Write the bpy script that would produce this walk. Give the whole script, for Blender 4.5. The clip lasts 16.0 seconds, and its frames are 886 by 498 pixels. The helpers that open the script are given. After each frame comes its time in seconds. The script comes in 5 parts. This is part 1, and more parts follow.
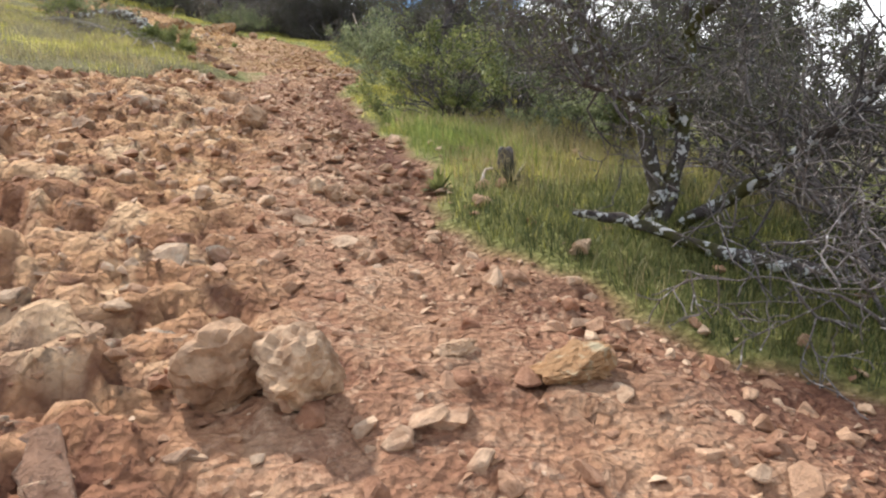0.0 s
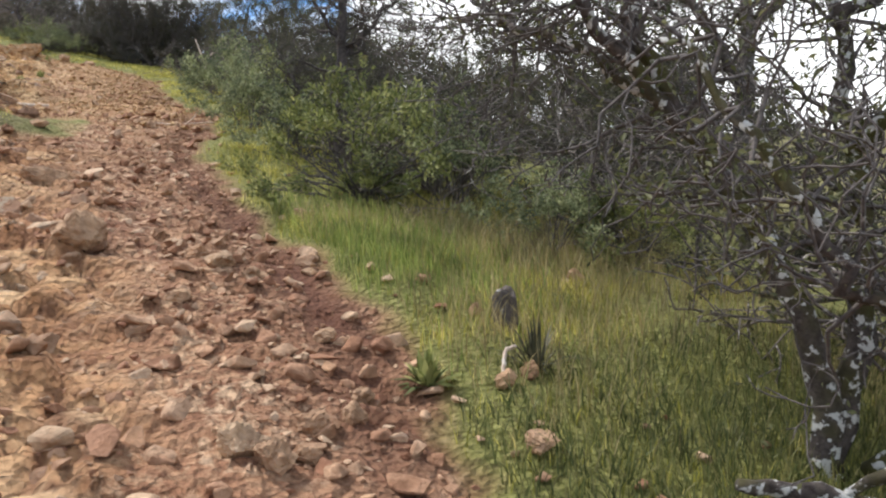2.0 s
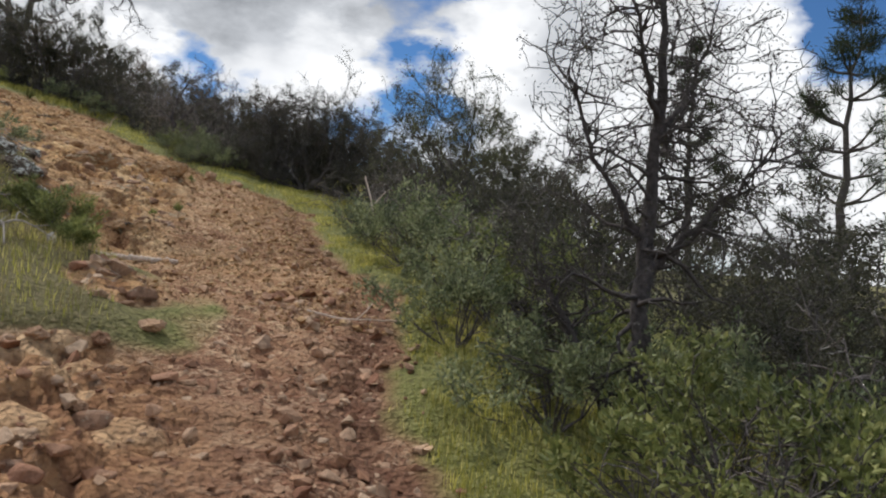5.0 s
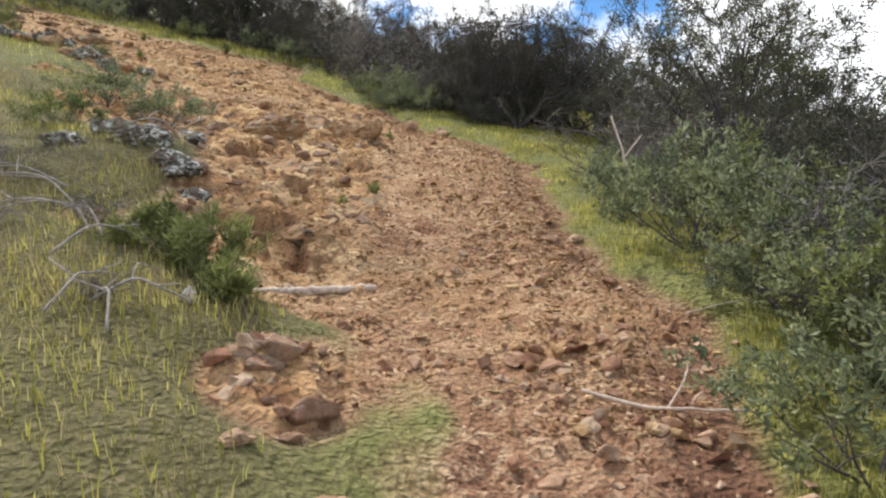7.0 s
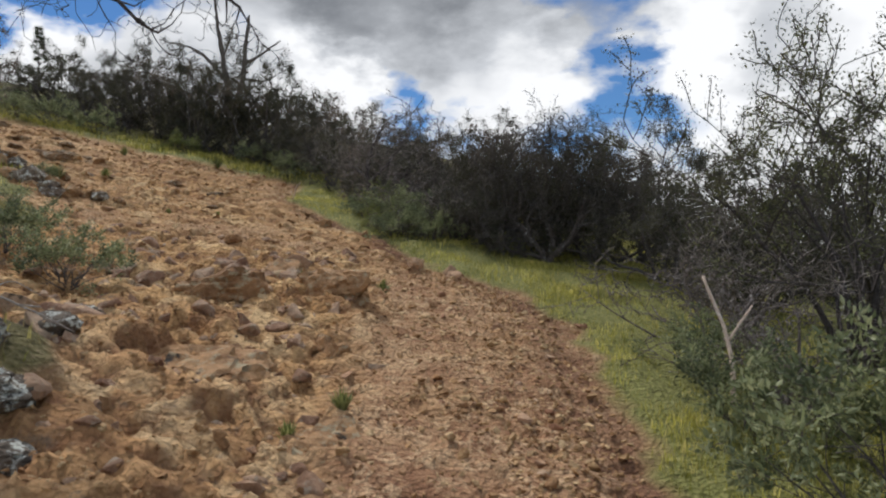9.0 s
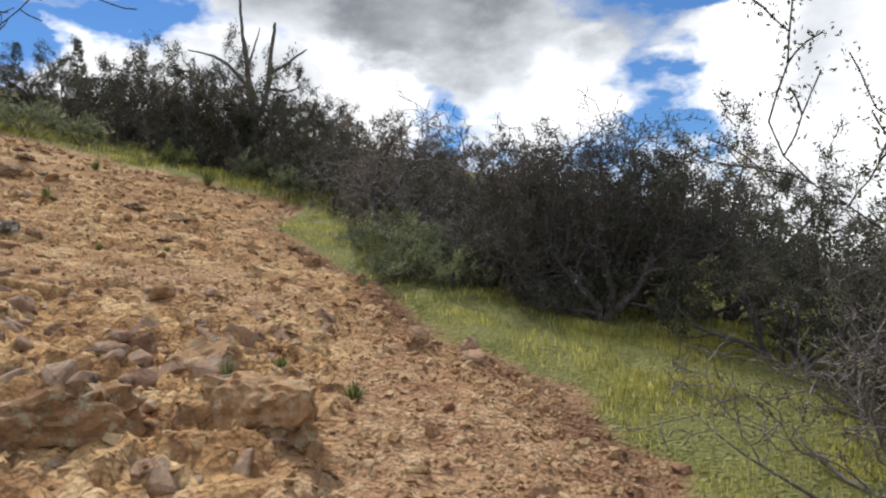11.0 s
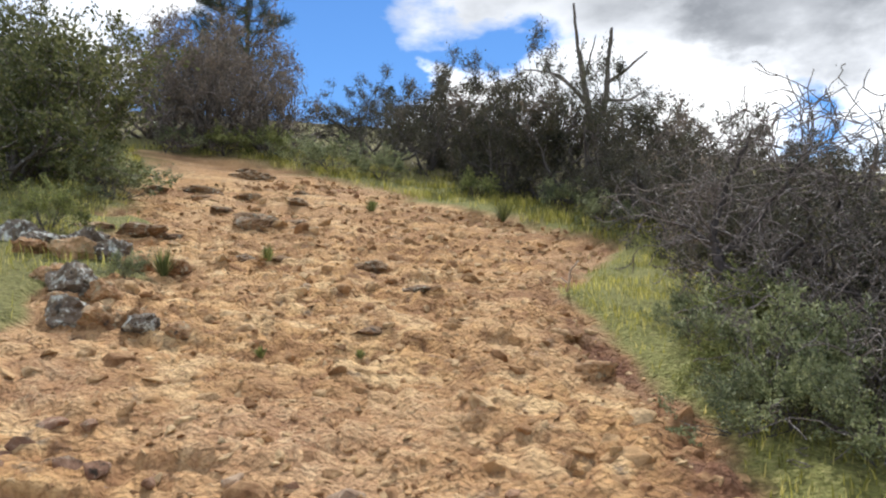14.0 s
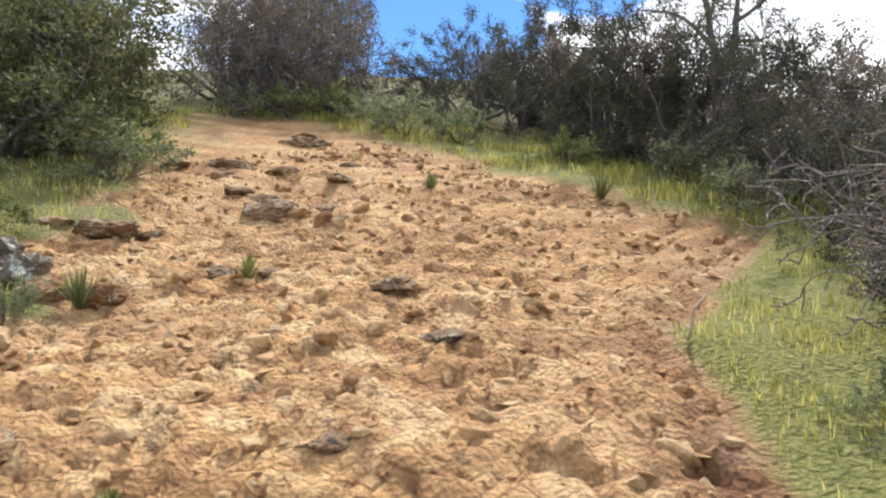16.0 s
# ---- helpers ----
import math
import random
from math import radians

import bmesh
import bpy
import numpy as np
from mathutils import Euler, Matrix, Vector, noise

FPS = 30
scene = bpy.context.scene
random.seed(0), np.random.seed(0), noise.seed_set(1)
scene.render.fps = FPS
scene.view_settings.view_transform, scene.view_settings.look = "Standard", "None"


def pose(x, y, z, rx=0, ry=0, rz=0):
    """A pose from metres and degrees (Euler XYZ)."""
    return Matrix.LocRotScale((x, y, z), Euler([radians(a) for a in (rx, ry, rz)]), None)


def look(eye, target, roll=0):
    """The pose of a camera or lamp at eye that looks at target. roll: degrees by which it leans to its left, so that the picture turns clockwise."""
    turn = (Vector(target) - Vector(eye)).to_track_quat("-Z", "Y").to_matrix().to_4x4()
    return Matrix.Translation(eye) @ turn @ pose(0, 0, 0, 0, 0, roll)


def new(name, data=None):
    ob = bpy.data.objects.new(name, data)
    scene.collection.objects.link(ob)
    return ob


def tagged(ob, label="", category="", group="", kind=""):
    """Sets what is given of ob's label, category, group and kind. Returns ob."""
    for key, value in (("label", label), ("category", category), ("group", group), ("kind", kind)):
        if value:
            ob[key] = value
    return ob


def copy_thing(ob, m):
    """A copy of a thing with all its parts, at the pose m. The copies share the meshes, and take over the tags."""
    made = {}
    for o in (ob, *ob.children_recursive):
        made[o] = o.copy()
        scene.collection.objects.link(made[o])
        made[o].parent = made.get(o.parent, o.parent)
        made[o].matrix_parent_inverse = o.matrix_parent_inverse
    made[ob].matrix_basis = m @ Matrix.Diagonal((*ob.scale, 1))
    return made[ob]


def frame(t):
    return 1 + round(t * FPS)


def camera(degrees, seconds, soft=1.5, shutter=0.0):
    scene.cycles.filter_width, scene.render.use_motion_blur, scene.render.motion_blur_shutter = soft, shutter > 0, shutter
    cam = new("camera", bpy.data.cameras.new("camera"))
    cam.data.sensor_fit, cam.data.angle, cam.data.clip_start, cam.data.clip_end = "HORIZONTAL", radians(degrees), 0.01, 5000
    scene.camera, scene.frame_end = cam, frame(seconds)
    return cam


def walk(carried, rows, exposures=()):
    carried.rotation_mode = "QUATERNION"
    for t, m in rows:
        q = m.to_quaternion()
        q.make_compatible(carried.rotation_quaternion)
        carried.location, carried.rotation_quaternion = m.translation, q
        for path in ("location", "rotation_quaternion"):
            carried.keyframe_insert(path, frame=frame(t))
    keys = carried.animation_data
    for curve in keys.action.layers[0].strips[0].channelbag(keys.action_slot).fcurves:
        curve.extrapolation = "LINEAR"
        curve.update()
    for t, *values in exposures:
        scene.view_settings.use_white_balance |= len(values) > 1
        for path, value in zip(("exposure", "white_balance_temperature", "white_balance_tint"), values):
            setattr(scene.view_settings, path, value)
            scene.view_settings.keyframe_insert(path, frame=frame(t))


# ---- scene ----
cam = camera(60.47, 16.0, soft=2.2)
PATH = [  # seconds, eye, then the turn in degrees
    (0, 0.3, -7.34, -1.953, 82.08, 2.8, -10.95),
    (0.5, 0.104, -6.977, -1.721, 82.02, 2.42, -17.27),
    (1, 0.055, -6.46, -1.648, 82.23, 2.26, -21.62),
    (1.5, 0.046, -5.913, -1.573, 82.57, 2.22, -22.78),
    (2, 0.161, -5.467, -1.453, 82.86, 2.38, -23.64),
    (2.5, 0.235, -4.985, -1.351, 84.01, 0.55, -22.37),
    (3, 0.296, -4.476, -1.257, 84.72, -5.83, -20.91),
    (3.5, 0.246, -4.041, -1.105, 85.52, -6.74, -19.54),
    (4, 0.145, -3.574, -0.946, 85.48, -4.46, -16.94),
    (4.5, 0.074, -3.147, -0.806, 89.58, -4.03, -17.17),
    (5, 0.067, -2.675, -0.679, 91.22, -3.8, -15.32),
    (5.2, 0.058, -2.471, -0.643, 90.81, -2.3, -11.98),
    (7.3, 0.007, -0.215, -0.068, 83.91, 0.82, 0.06),
    (7.5, 0, 0, 0, 84, 0.81, 0),
    (8, -0.017, 0.509, 0.109, 85.46, 0.93, -0.14),
    (8.5, 0.043, 1.055, 0.175, 91.08, 1.14, 0.42),
    (8.7, 0.051, 1.258, 0.232, 91.91, 1.11, 0.7),
    (10.8, 0.156, 3.74, 0.658, 91.74, 0.5, 3.8),
    (11, 0.148, 3.953, 0.732, 92.93, 0.27, 3.76),
    (11.5, 0.12, 4.534, 0.836, 100.08, 0.29, 6.26),
    (12, 0.151, 5.092, 0.964, 102.49, 0.04, 8.35),
    (12.5, 0.112, 5.671, 1.115, 97.11, 0.18, 11.53),
    (13, 0.008, 6.175, 1.217, 95.08, 0.17, 14.45),
    (13.5, -0.064, 6.695, 1.319, 95.03, 0.13, 25.99),
    (14, -0.234, 7.264, 1.402, 94.04, 0.17, 30.08),
    (14.5, -0.339, 7.77, 1.516, 91.14, 0.3, 32.01),
    (15, -0.491, 8.297, 1.677, 90.79, 0.08, 33.92),
    (15.5, -0.742, 8.762, 1.783, 90.69, 0.05, 35.93),
    (16, -1.03, 9.348, 1.9, 90.6, -0.01, 38.58),
]
EXPOSURE = [(0, 0.12), (0.5, -0.05), (1, -0.1), (2, -0.1), (3, 0.05), (3.5, 0.02), (4, -0.2), (4.5, -0.55), (5, -0.85), (5.2, -0.85), (7.3, -0.18), (7.5, -0.18), (8, -0.23), (8.5, -0.9), (8.7, -0.9), (10.8, -0.63), (11, -0.51), (11.5, -1.08), (12, -1.48), (12.5, -1.23), (13, -0.63), (13.5, -0.4), (14, -0.15), (14.5, 0.1), (15, 0.25), (16, 0.2)]
walk(cam, [(t, pose(*p)) for t, *p in PATH], EXPOSURE)

# ---- world, sun and sky ----
SUN_UP, SUN_TURN = radians(50), radians(-28)   # elevation; turn from +y towards -x


def node(tree, kind, **given):
    n = tree.nodes.new(kind)
    for key, value in given.items():
        n.inputs[key.replace("_", " ")].default_value = value
    return n


# cumulus by direction: x, y, z, reach, how much
CLOUDS = ((-0.12, 0.87, 0.47, 0.34, 0.4), (-0.15, 0.93, 0.34, 0.15, 0.3), (0.05, 0.96, 0.28, 0.15, 0.3), (0.30, 0.91, 0.29, 0.13, 0.35), (0.42, 0.87, 0.25, 0.15, 0.35),
          (-0.17, 0.955, 0.22, 0.10, 0.35), (-0.47, 0.84, 0.25, 0.10, 0.35), (-0.33, 0.90, 0.22, 0.10, 0.3), (0.52, 0.81, 0.25, 0.20, 0.35), (0.36, 0.93, 0.06, 0.22, 0.3), (0.70, 0.69, 0.10, 0.30, 0.3), (-0.35, 0.78, 0.50, 0.26, 0.35))
GAPS = ((-0.55, 0.76, 0.35, 0.15, -0.26), (-0.41, 0.85, 0.33, 0.09, -0.27), (-0.08, 0.968, 0.235, 0.085, -0.34), (-0.02, 0.975, 0.20, 0.07, -0.26), (0.21, 0.945, 0.235, 0.085, -0.30), (0.27, 0.885, 0.375, 0.055, -0.27),
        (0.67, 0.68, 0.28, 0.15, -0.30), (-0.67, 0.68, 0.29, 0.15, -0.26), (0.27, 0.945, 0.19, 0.06, -0.24))
GREY_BASES = ((-0.30, 0.85, 0.43, 0.25, 0.18), (0.10, 0.92, 0.37, 0.20, 0.18), (-0.10, 0.86, 0.50, 0.36, 0.26), (-0.08, 0.93, 0.36, 0.16, 0.22), (0.20, 0.83, 0.52, 0.34, 0.26), (0.42, 0.87, 0.27, 0.13, 0.22), (-0.5, 0.7, 0.52, 0.28, 0.25), (0.0, 0.5, 0.86, 0.6, 0.25),
              (-0.17, 0.955, 0.22, 0.11, -0.25), (-0.47, 0.84, 0.25, 0.11, -0.2), (0.30, 0.91, 0.28, 0.10, -0.15), (0.55, 0.80, 0.24, 0.25, -0.25), (0.70, 0.69, 0.10, 0.35, -0.2), (0.12, 0.965, 0.24, 0.09, -0.15))


def make_world():
    world = bpy.data.worlds.new("sky")
    scene.world = world
    world.use_nodes = True
    t = world.node_tree
    t.nodes.clear()
    out, back = t.nodes.new("ShaderNodeOutputWorld"), t.nodes.new("ShaderNodeBackground")
    sky = t.nodes.new("ShaderNodeTexSky")
    sky.sky_type, sky.sun_disc = "NISHITA", False
    sky.sun_elevation, sky.sun_rotation = SUN_UP, SUN_TURN
    sky.air_density, sky.dust_density, sky.ozone_density = 1.0, 0.0, 4.0
    co, mp = t.nodes.new("ShaderNodeTexCoord"), t.nodes.new("ShaderNodeMapping")
    mp.inputs["Scale"].default_value = (1.0, 1.0, 1.9)
    mp.inputs["Location"].default_value = (0.35, 0.1, 0.2)
    t.links.new(co.outputs["Generated"], mp.inputs["Vector"])
    big = node(t, "ShaderNodeTexNoise", Scale=4.2, Detail=9.0, Roughness=0.56, Distortion=0.15)
    puff = node(t, "ShaderNodeTexNoise", Scale=6.5, Detail=8.0, Roughness=0.58)
    for n in (big, puff):
        t.links.new(mp.outputs["Vector"], n.inputs["Vector"])

    def vec(op, a, b):
        n = t.nodes.new("ShaderNodeVectorMath")
        n.operation = op
        for k, value in enumerate((a, b)):
            if isinstance(value, tuple):
                n.inputs[k].default_value = value
            else:
                t.links.new(value, n.inputs[k])
        return n.outputs["Value" if op == "DISTANCE" else "Vector"]

    def add(a, b, times=1.0):
        n = t.nodes.new("ShaderNodeMath")
        n.operation = "MULTIPLY_ADD"
        t.links.new(b, n.inputs[0])
        n.inputs[1].default_value = times
        if isinstance(a, float):
            n.inputs[2].default_value = a
        else:
            t.links.new(a, n.inputs[2])
        return n.outputs[0]

    ragged = vec("ADD", co.outputs["Generated"], vec("MULTIPLY", vec("SUBTRACT", puff.outputs["Color"], (0.5, 0.5, 0.5)), (0.24, 0.24, 0.24)))

    def heap(total, spots):
        """Adds soft mounds (or hollows) round given directions to a density."""
        for x, y, z, r, much in spots:
            fall = t.nodes.new("ShaderNodeMapRange")
            fall.interpolation_type = "SMOOTHSTEP"
            fall.inputs["From Min"].default_value, fall.inputs["From Max"].default_value = r, r * 0.35
            t.links.new(vec("DISTANCE", ragged, tuple(Vector((x, y, z)).normalized())), fall.inputs["Value"])
            total = add(total, fall.outputs["Result"], much)
        return total

    density = heap(add(-0.35, big.outputs["Fac"], 1.7), CLOUDS + GAPS)
    cover = t.nodes.new("ShaderNodeValToRGB")
    cover.color_ramp.elements[0].position, cover.color_ramp.elements[1].position = 0.36, 0.64
    t.links.new(density, cover.inputs["Fac"])
    shade = heap(add(add(0.0, puff.outputs["Fac"], 0.32), big.outputs["Fac"], 0.42), GREY_BASES)
    tone = t.nodes.new("ShaderNodeValToRGB")
    e = tone.color_ramp.elements
    e[0].position, e[0].color = 0.36, (1.85, 1.88, 1.93, 1)
    e[1].position, e[1].color = 0.90, (0.40, 0.43, 0.48, 1)
    mid = e.new(0.56)
    mid.color = (1.15, 1.20, 1.28, 1)
    t.links.new(shade, tone.inputs["Fac"])
    dim = t.nodes.new("ShaderNodeVectorMath")
    dim.operation = "SCALE"
    dim.inputs["Scale"].default_value = 0.125
    t.links.new(sky.outputs["Color"], dim.inputs[0])
    deep = t.nodes.new("ShaderNodeVectorMath")
    deep.operation = "MULTIPLY"
    deep.inputs[1].default_value = (0.62, 0.90, 1.18)
    t.links.new(dim.outputs["Vector"], deep.inputs[0])
    mix = t.nodes.new("ShaderNodeMix")
    mix.data_type = "RGBA"
    t.links.new(cover.outputs["Color"], mix.inputs["Factor"])
    t.links.new(deep.outputs["Vector"], mix.inputs["A"])
    t.links.new(tone.outputs["Color"], mix.inputs["B"])
    t.links.new(mix.outputs["Result"], back.inputs["Color"])
    back.inputs["Strength"].default_value = 1.0
    t.links.new(back.outputs["Background"], out.inputs["Surface"])


make_world()
sun_data = bpy.data.lights.new("sun", "SUN")
sun_data.energy, sun_data.angle, sun_data.color = 4.8, radians(2.0), (1.0, 0.965, 0.925)
sun = new("sun", sun_data)
sun_from = Vector((math.sin(SUN_TURN) * math.cos(SUN_UP), math.cos(SUN_TURN) * math.cos(SUN_UP), math.sin(SUN_UP)))
sun.matrix_world = look(tuple(sun_from * 30), (0, 0, 0))


# ---- materials ----
def material(name, rough=0.85):
    m = bpy.data.materials.new(name)
    m.use_nodes = True
    b = m.node_tree.nodes["Principled BSDF"]
    b.inputs["Roughness"].default_value = rough
    b.inputs["Specular IOR Level"].default_value = 0.25
    return m, m.node_tree, b


def ramp(t, source, stops):
    r = t.nodes.new("ShaderNodeValToRGB")
    e = r.color_ramp.elements
    while len(e) < len(stops):
        e.new(0.5)
    for el, (at, colour) in zip(e, stops):
        el.position, el.color = at, (*colour, 1)
    t.links.new(source, r.inputs["Fac"])
    return r.outputs["Color"]


def blend(t, fac, a, b, mode="MIX"):
    m = t.nodes.new("ShaderNodeMix")
    m.data_type, m.blend_type = "RGBA", mode
    for value, key in ((fac, "Factor"), (a, "A"), (b, "B")):
        s = m.inputs[key] if key == "Factor" else [i for i in m.inputs if i.name == key and i.type == "RGBA"][0]
        if isinstance(value, (int, float)):
            s.default_value = value
        elif isinstance(value, tuple):
            s.default_value = (*value, 1)
        else:
            t.links.new(value, s)
    return [o for o in m.outputs if o.type == "RGBA"][0]


def noise_tex(t, scale, detail=4.0, rough=0.55, where=None):
    n = node(t, "ShaderNodeTexNoise", Scale=scale, Detail=detail, Roughness=rough)
    if where is not None:
        t.links.new(where, n.inputs["Vector"])
    return n.outputs["Fac"]


def position(t):
    return t.nodes.new("ShaderNodeNewGeometry").outputs["Position"]


def bump(t, b, height, strength, distance):
    n = node(t, "ShaderNodeBump", Strength=strength, Distance=distance)
    t.links.new(height, n.inputs["Height"])
    t.links.new(n.outputs["Normal"], b.inputs["Normal"])


def island(t):
    return t.nodes.new("ShaderNodeNewGeometry").outputs["Random Per Island"]


def ground_material():
    m, t, b = material("trail_soil", 0.95)
    where = position(t)
    zone = t.nodes.new("ShaderNodeVertexColor")
    zone.layer_name = "zone"
    part_of = t.nodes.new("ShaderNodeSeparateColor")
    t.links.new(zone.outputs["Color"], part_of.inputs["Color"])
    grassy, ochre, damp = part_of.outputs["Red"], part_of.outputs["Green"], part_of.outputs["Blue"]
    wide, fine = noise_tex(t, 2.2, 6, 0.6, where), noise_tex(t, 24, 6, 0.65, where)
    cells = node(t, "ShaderNodeTexVoronoi", Scale=9.0, Randomness=1.0)
    t.links.new(where, cells.inputs["Vector"])
    cell_tone = t.nodes.new("ShaderNodeSeparateColor")
    t.links.new(cells.outputs["Color"], cell_tone.inputs["Color"])
    soil = ramp(t, wide, [(0.37, (0.16, 0.065, 0.040)), (0.5, (0.32, 0.155, 0.095)), (0.63, (0.48, 0.275, 0.17))])
    rock = ramp(t, cell_tone.outputs["Red"], [(0.0, (0.33, 0.165, 0.10)), (0.5, (0.48, 0.285, 0.18)), (1.0, (0.66, 0.45, 0.31))])
    stony = ramp(t, fine, [(0.40, (0, 0, 0)), (0.58, (1, 1, 1))])
    red = blend(t, ramp(t, fine, [(0.46, (0, 0, 0)), (0.60, (1, 1, 1))]), soil, rock)
    yellow_soil = ramp(t, wide, [(0.37, (0.25, 0.118, 0.060)), (0.5, (0.44, 0.245, 0.130)), (0.63, (0.58, 0.37, 0.20))])
    yellow_rock = ramp(t, cell_tone.outputs["Red"], [(0.0, (0.38, 0.21, 0.11)), (0.5, (0.56, 0.36, 0.195)), (1.0, (0.71, 0.50, 0.29))])
    dirt = blend(t, ochre, red, blend(t, stony, yellow_soil, yellow_rock))
    joint = t.nodes.new("ShaderNodeTexVoronoi")
    joint.feature = "DISTANCE_TO_EDGE"
    joint.inputs["Scale"].default_value = 7.5
    warp = t.nodes.new("ShaderNodeMixRGB")
    warp.blend_type = "LINEAR_LIGHT"
    warp.inputs["Fac"].default_value = 0.13
    t.links.new(where, warp.inputs["Color1"])
    t.links.new(node(t, "ShaderNodeTexNoise", Scale=6.0, Detail=4.0).outputs["Color"], warp.inputs["Color2"])
    t.links.new(warp.outputs["Color"], joint.inputs["Vector"])
    t.links.new(warp.outputs["Color"], cells.inputs["Vector"])
    # Joint lines darkened: dirt in them plus crack shade put into the colour.
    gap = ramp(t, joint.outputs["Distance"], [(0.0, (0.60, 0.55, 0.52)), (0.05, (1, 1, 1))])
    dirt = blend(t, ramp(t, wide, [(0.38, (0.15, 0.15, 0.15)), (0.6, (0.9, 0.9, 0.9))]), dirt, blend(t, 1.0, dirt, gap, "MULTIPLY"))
    dirt = blend(t, 1.0, dirt, ramp(t, noise_tex(t, 85, 5, 0.7, where), [(0.33, (0.55, 0.50, 0.47)), (0.52, (1, 1, 1)), (0.72, (1.22, 1.2, 1.18))]), "MULTIPLY")
    bed = t.nodes.new("ShaderNodeVertexColor")
    bed.layer_name = "bedrock"
    bed_of = t.nodes.new("ShaderNodeSeparateColor")
    t.links.new(bed.outputs["Color"], bed_of.inputs["Color"])
    slab = blend(t, ochre, ramp(t, bed_of.outputs["Red"], [(0.15, (0.29, 0.135, 0.075)), (0.5, (0.51, 0.285, 0.155)), (0.8, (0.66, 0.445, 0.275))]),
                 ramp(t, bed_of.outputs["Red"], [(0.15, (0.39, 0.215, 0.095)), (0.5, (0.62, 0.375, 0.165)), (0.8, (0.76, 0.53, 0.275))]))
    slab = blend(t, 0.8, slab, ramp(t, noise_tex(t, 14, 7, 0.68, where), [(0.34, (0.50, 0.43, 0.38)), (0.50, (1, 1, 1)), (0.70, (1.15, 1.12, 1.08))]), "MULTIPLY")
    lichen = ramp(t, noise_tex(t, 5.5, 8, 0.72, where), [(0.57, (0, 0, 0)), (0.66, (0.75, 0.75, 0.75))])
    slab = blend(t, lichen, slab, (0.20, 0.165, 0.125))
    # The slabs' joints likewise get soil and crack shade as a darker tint.
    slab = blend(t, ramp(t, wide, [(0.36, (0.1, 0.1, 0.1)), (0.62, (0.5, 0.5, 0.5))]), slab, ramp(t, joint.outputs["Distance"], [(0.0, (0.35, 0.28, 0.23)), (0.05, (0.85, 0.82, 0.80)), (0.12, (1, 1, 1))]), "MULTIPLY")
    dirt = blend(t, bed_of.outputs["Blue"], dirt, slab)
    # Soil colour along the bedrock seams, also standing in for shade in the crevices.
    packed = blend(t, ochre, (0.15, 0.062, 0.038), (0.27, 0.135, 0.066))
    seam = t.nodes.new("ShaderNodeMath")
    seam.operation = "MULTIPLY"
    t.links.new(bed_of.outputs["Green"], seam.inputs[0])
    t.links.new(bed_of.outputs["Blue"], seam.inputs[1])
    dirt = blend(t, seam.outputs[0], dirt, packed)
    dirt = blend(t, damp, dirt, ramp(t, fine, [(0.3, (0.085, 0.034, 0.022)), (0.7, (0.22, 0.10, 0.06))]))
    turf = blend(t, zone.outputs["Alpha"], ramp(t, fine, [(0.3, (0.11, 0.10, 0.04)), (0.5, (0.215, 0.22, 0.065)), (0.72, (0.35, 0.32, 0.13))]),
                 ramp(t, fine, [(0.3, (0.09, 0.080, 0.035)), (0.55, (0.19, 0.165, 0.070)), (0.75, (0.31, 0.235, 0.14))]))
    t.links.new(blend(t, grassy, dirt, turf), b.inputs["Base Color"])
    small = node(t, "ShaderNodeTexVoronoi", Scale=38.0, Randomness=1.0)
    t.links.new(where, small.inputs["Vector"])
    total = t.nodes.new("ShaderNodeMath")
    total.operation = "MULTIPLY_ADD"
    t.links.new(fine, total.inputs[0])
    total.inputs[1].default_value = 1.5
    t.links.new(small.outputs["Distance"], total.inputs[2])
    split = t.nodes.new("ShaderNodeMath")
    split.operation = "MULTIPLY_ADD"
    t.links.new(ramp(t, joint.outputs["Distance"], [(0.0, (0, 0, 0)), (0.10, (1, 1, 1))]), split.inputs[0])
    split.inputs[1].default_value = 0.4
    t.links.new(total.outputs[0], split.inputs[2])
    bump(t, b, split.outputs[0], 0.9, 0.028)
    return m


def stone_material(name, low, mid, high, lichen=None, by_object=False, cover=0.53):
    m, t, b = material(name, 0.9)
    where = position(t)
    tone = t.nodes.new("ShaderNodeObjectInfo").outputs["Random"] if by_object else island(t)
    base = ramp(t, tone, [(0.0, low), (0.5, mid), (1.0, high)])
    grain = noise_tex(t, 30, 6, 0.65, where)
    base = blend(t, 0.75, base, ramp(t, grain, [(0.3, (0.45, 0.42, 0.40)), (0.65, (1.0, 1.0, 1.0))]), "MULTIPLY")
    stain = noise_tex(t, 7, 5, 0.6, where)
    base = blend(t, 0.8, base, ramp(t, stain, [(0.36, (0.50, 0.40, 0.34)), (0.50, (1.0, 1.0, 1.0)), (0.66, (1.08, 1.02, 0.95))]), "MULTIPLY")
    if lichen:
        spots = noise_tex(t, 13, 8, 0.75, where)
        base = blend(t, ramp(t, spots, [(cover, (0, 0, 0)), (cover + 0.07, (1, 1, 1))]), base, lichen)
        dark = noise_tex(t, 9, 5, 0.65, where)
        base = blend(t, ramp(t, dark, [(0.60, (0, 0, 0)), (0.68, (1, 1, 1))]), base, (0.07, 0.06, 0.05))
    t.links.new(base, b.inputs["Base Color"])
    bump(t, b, grain, 1.0, 0.02)
    return m


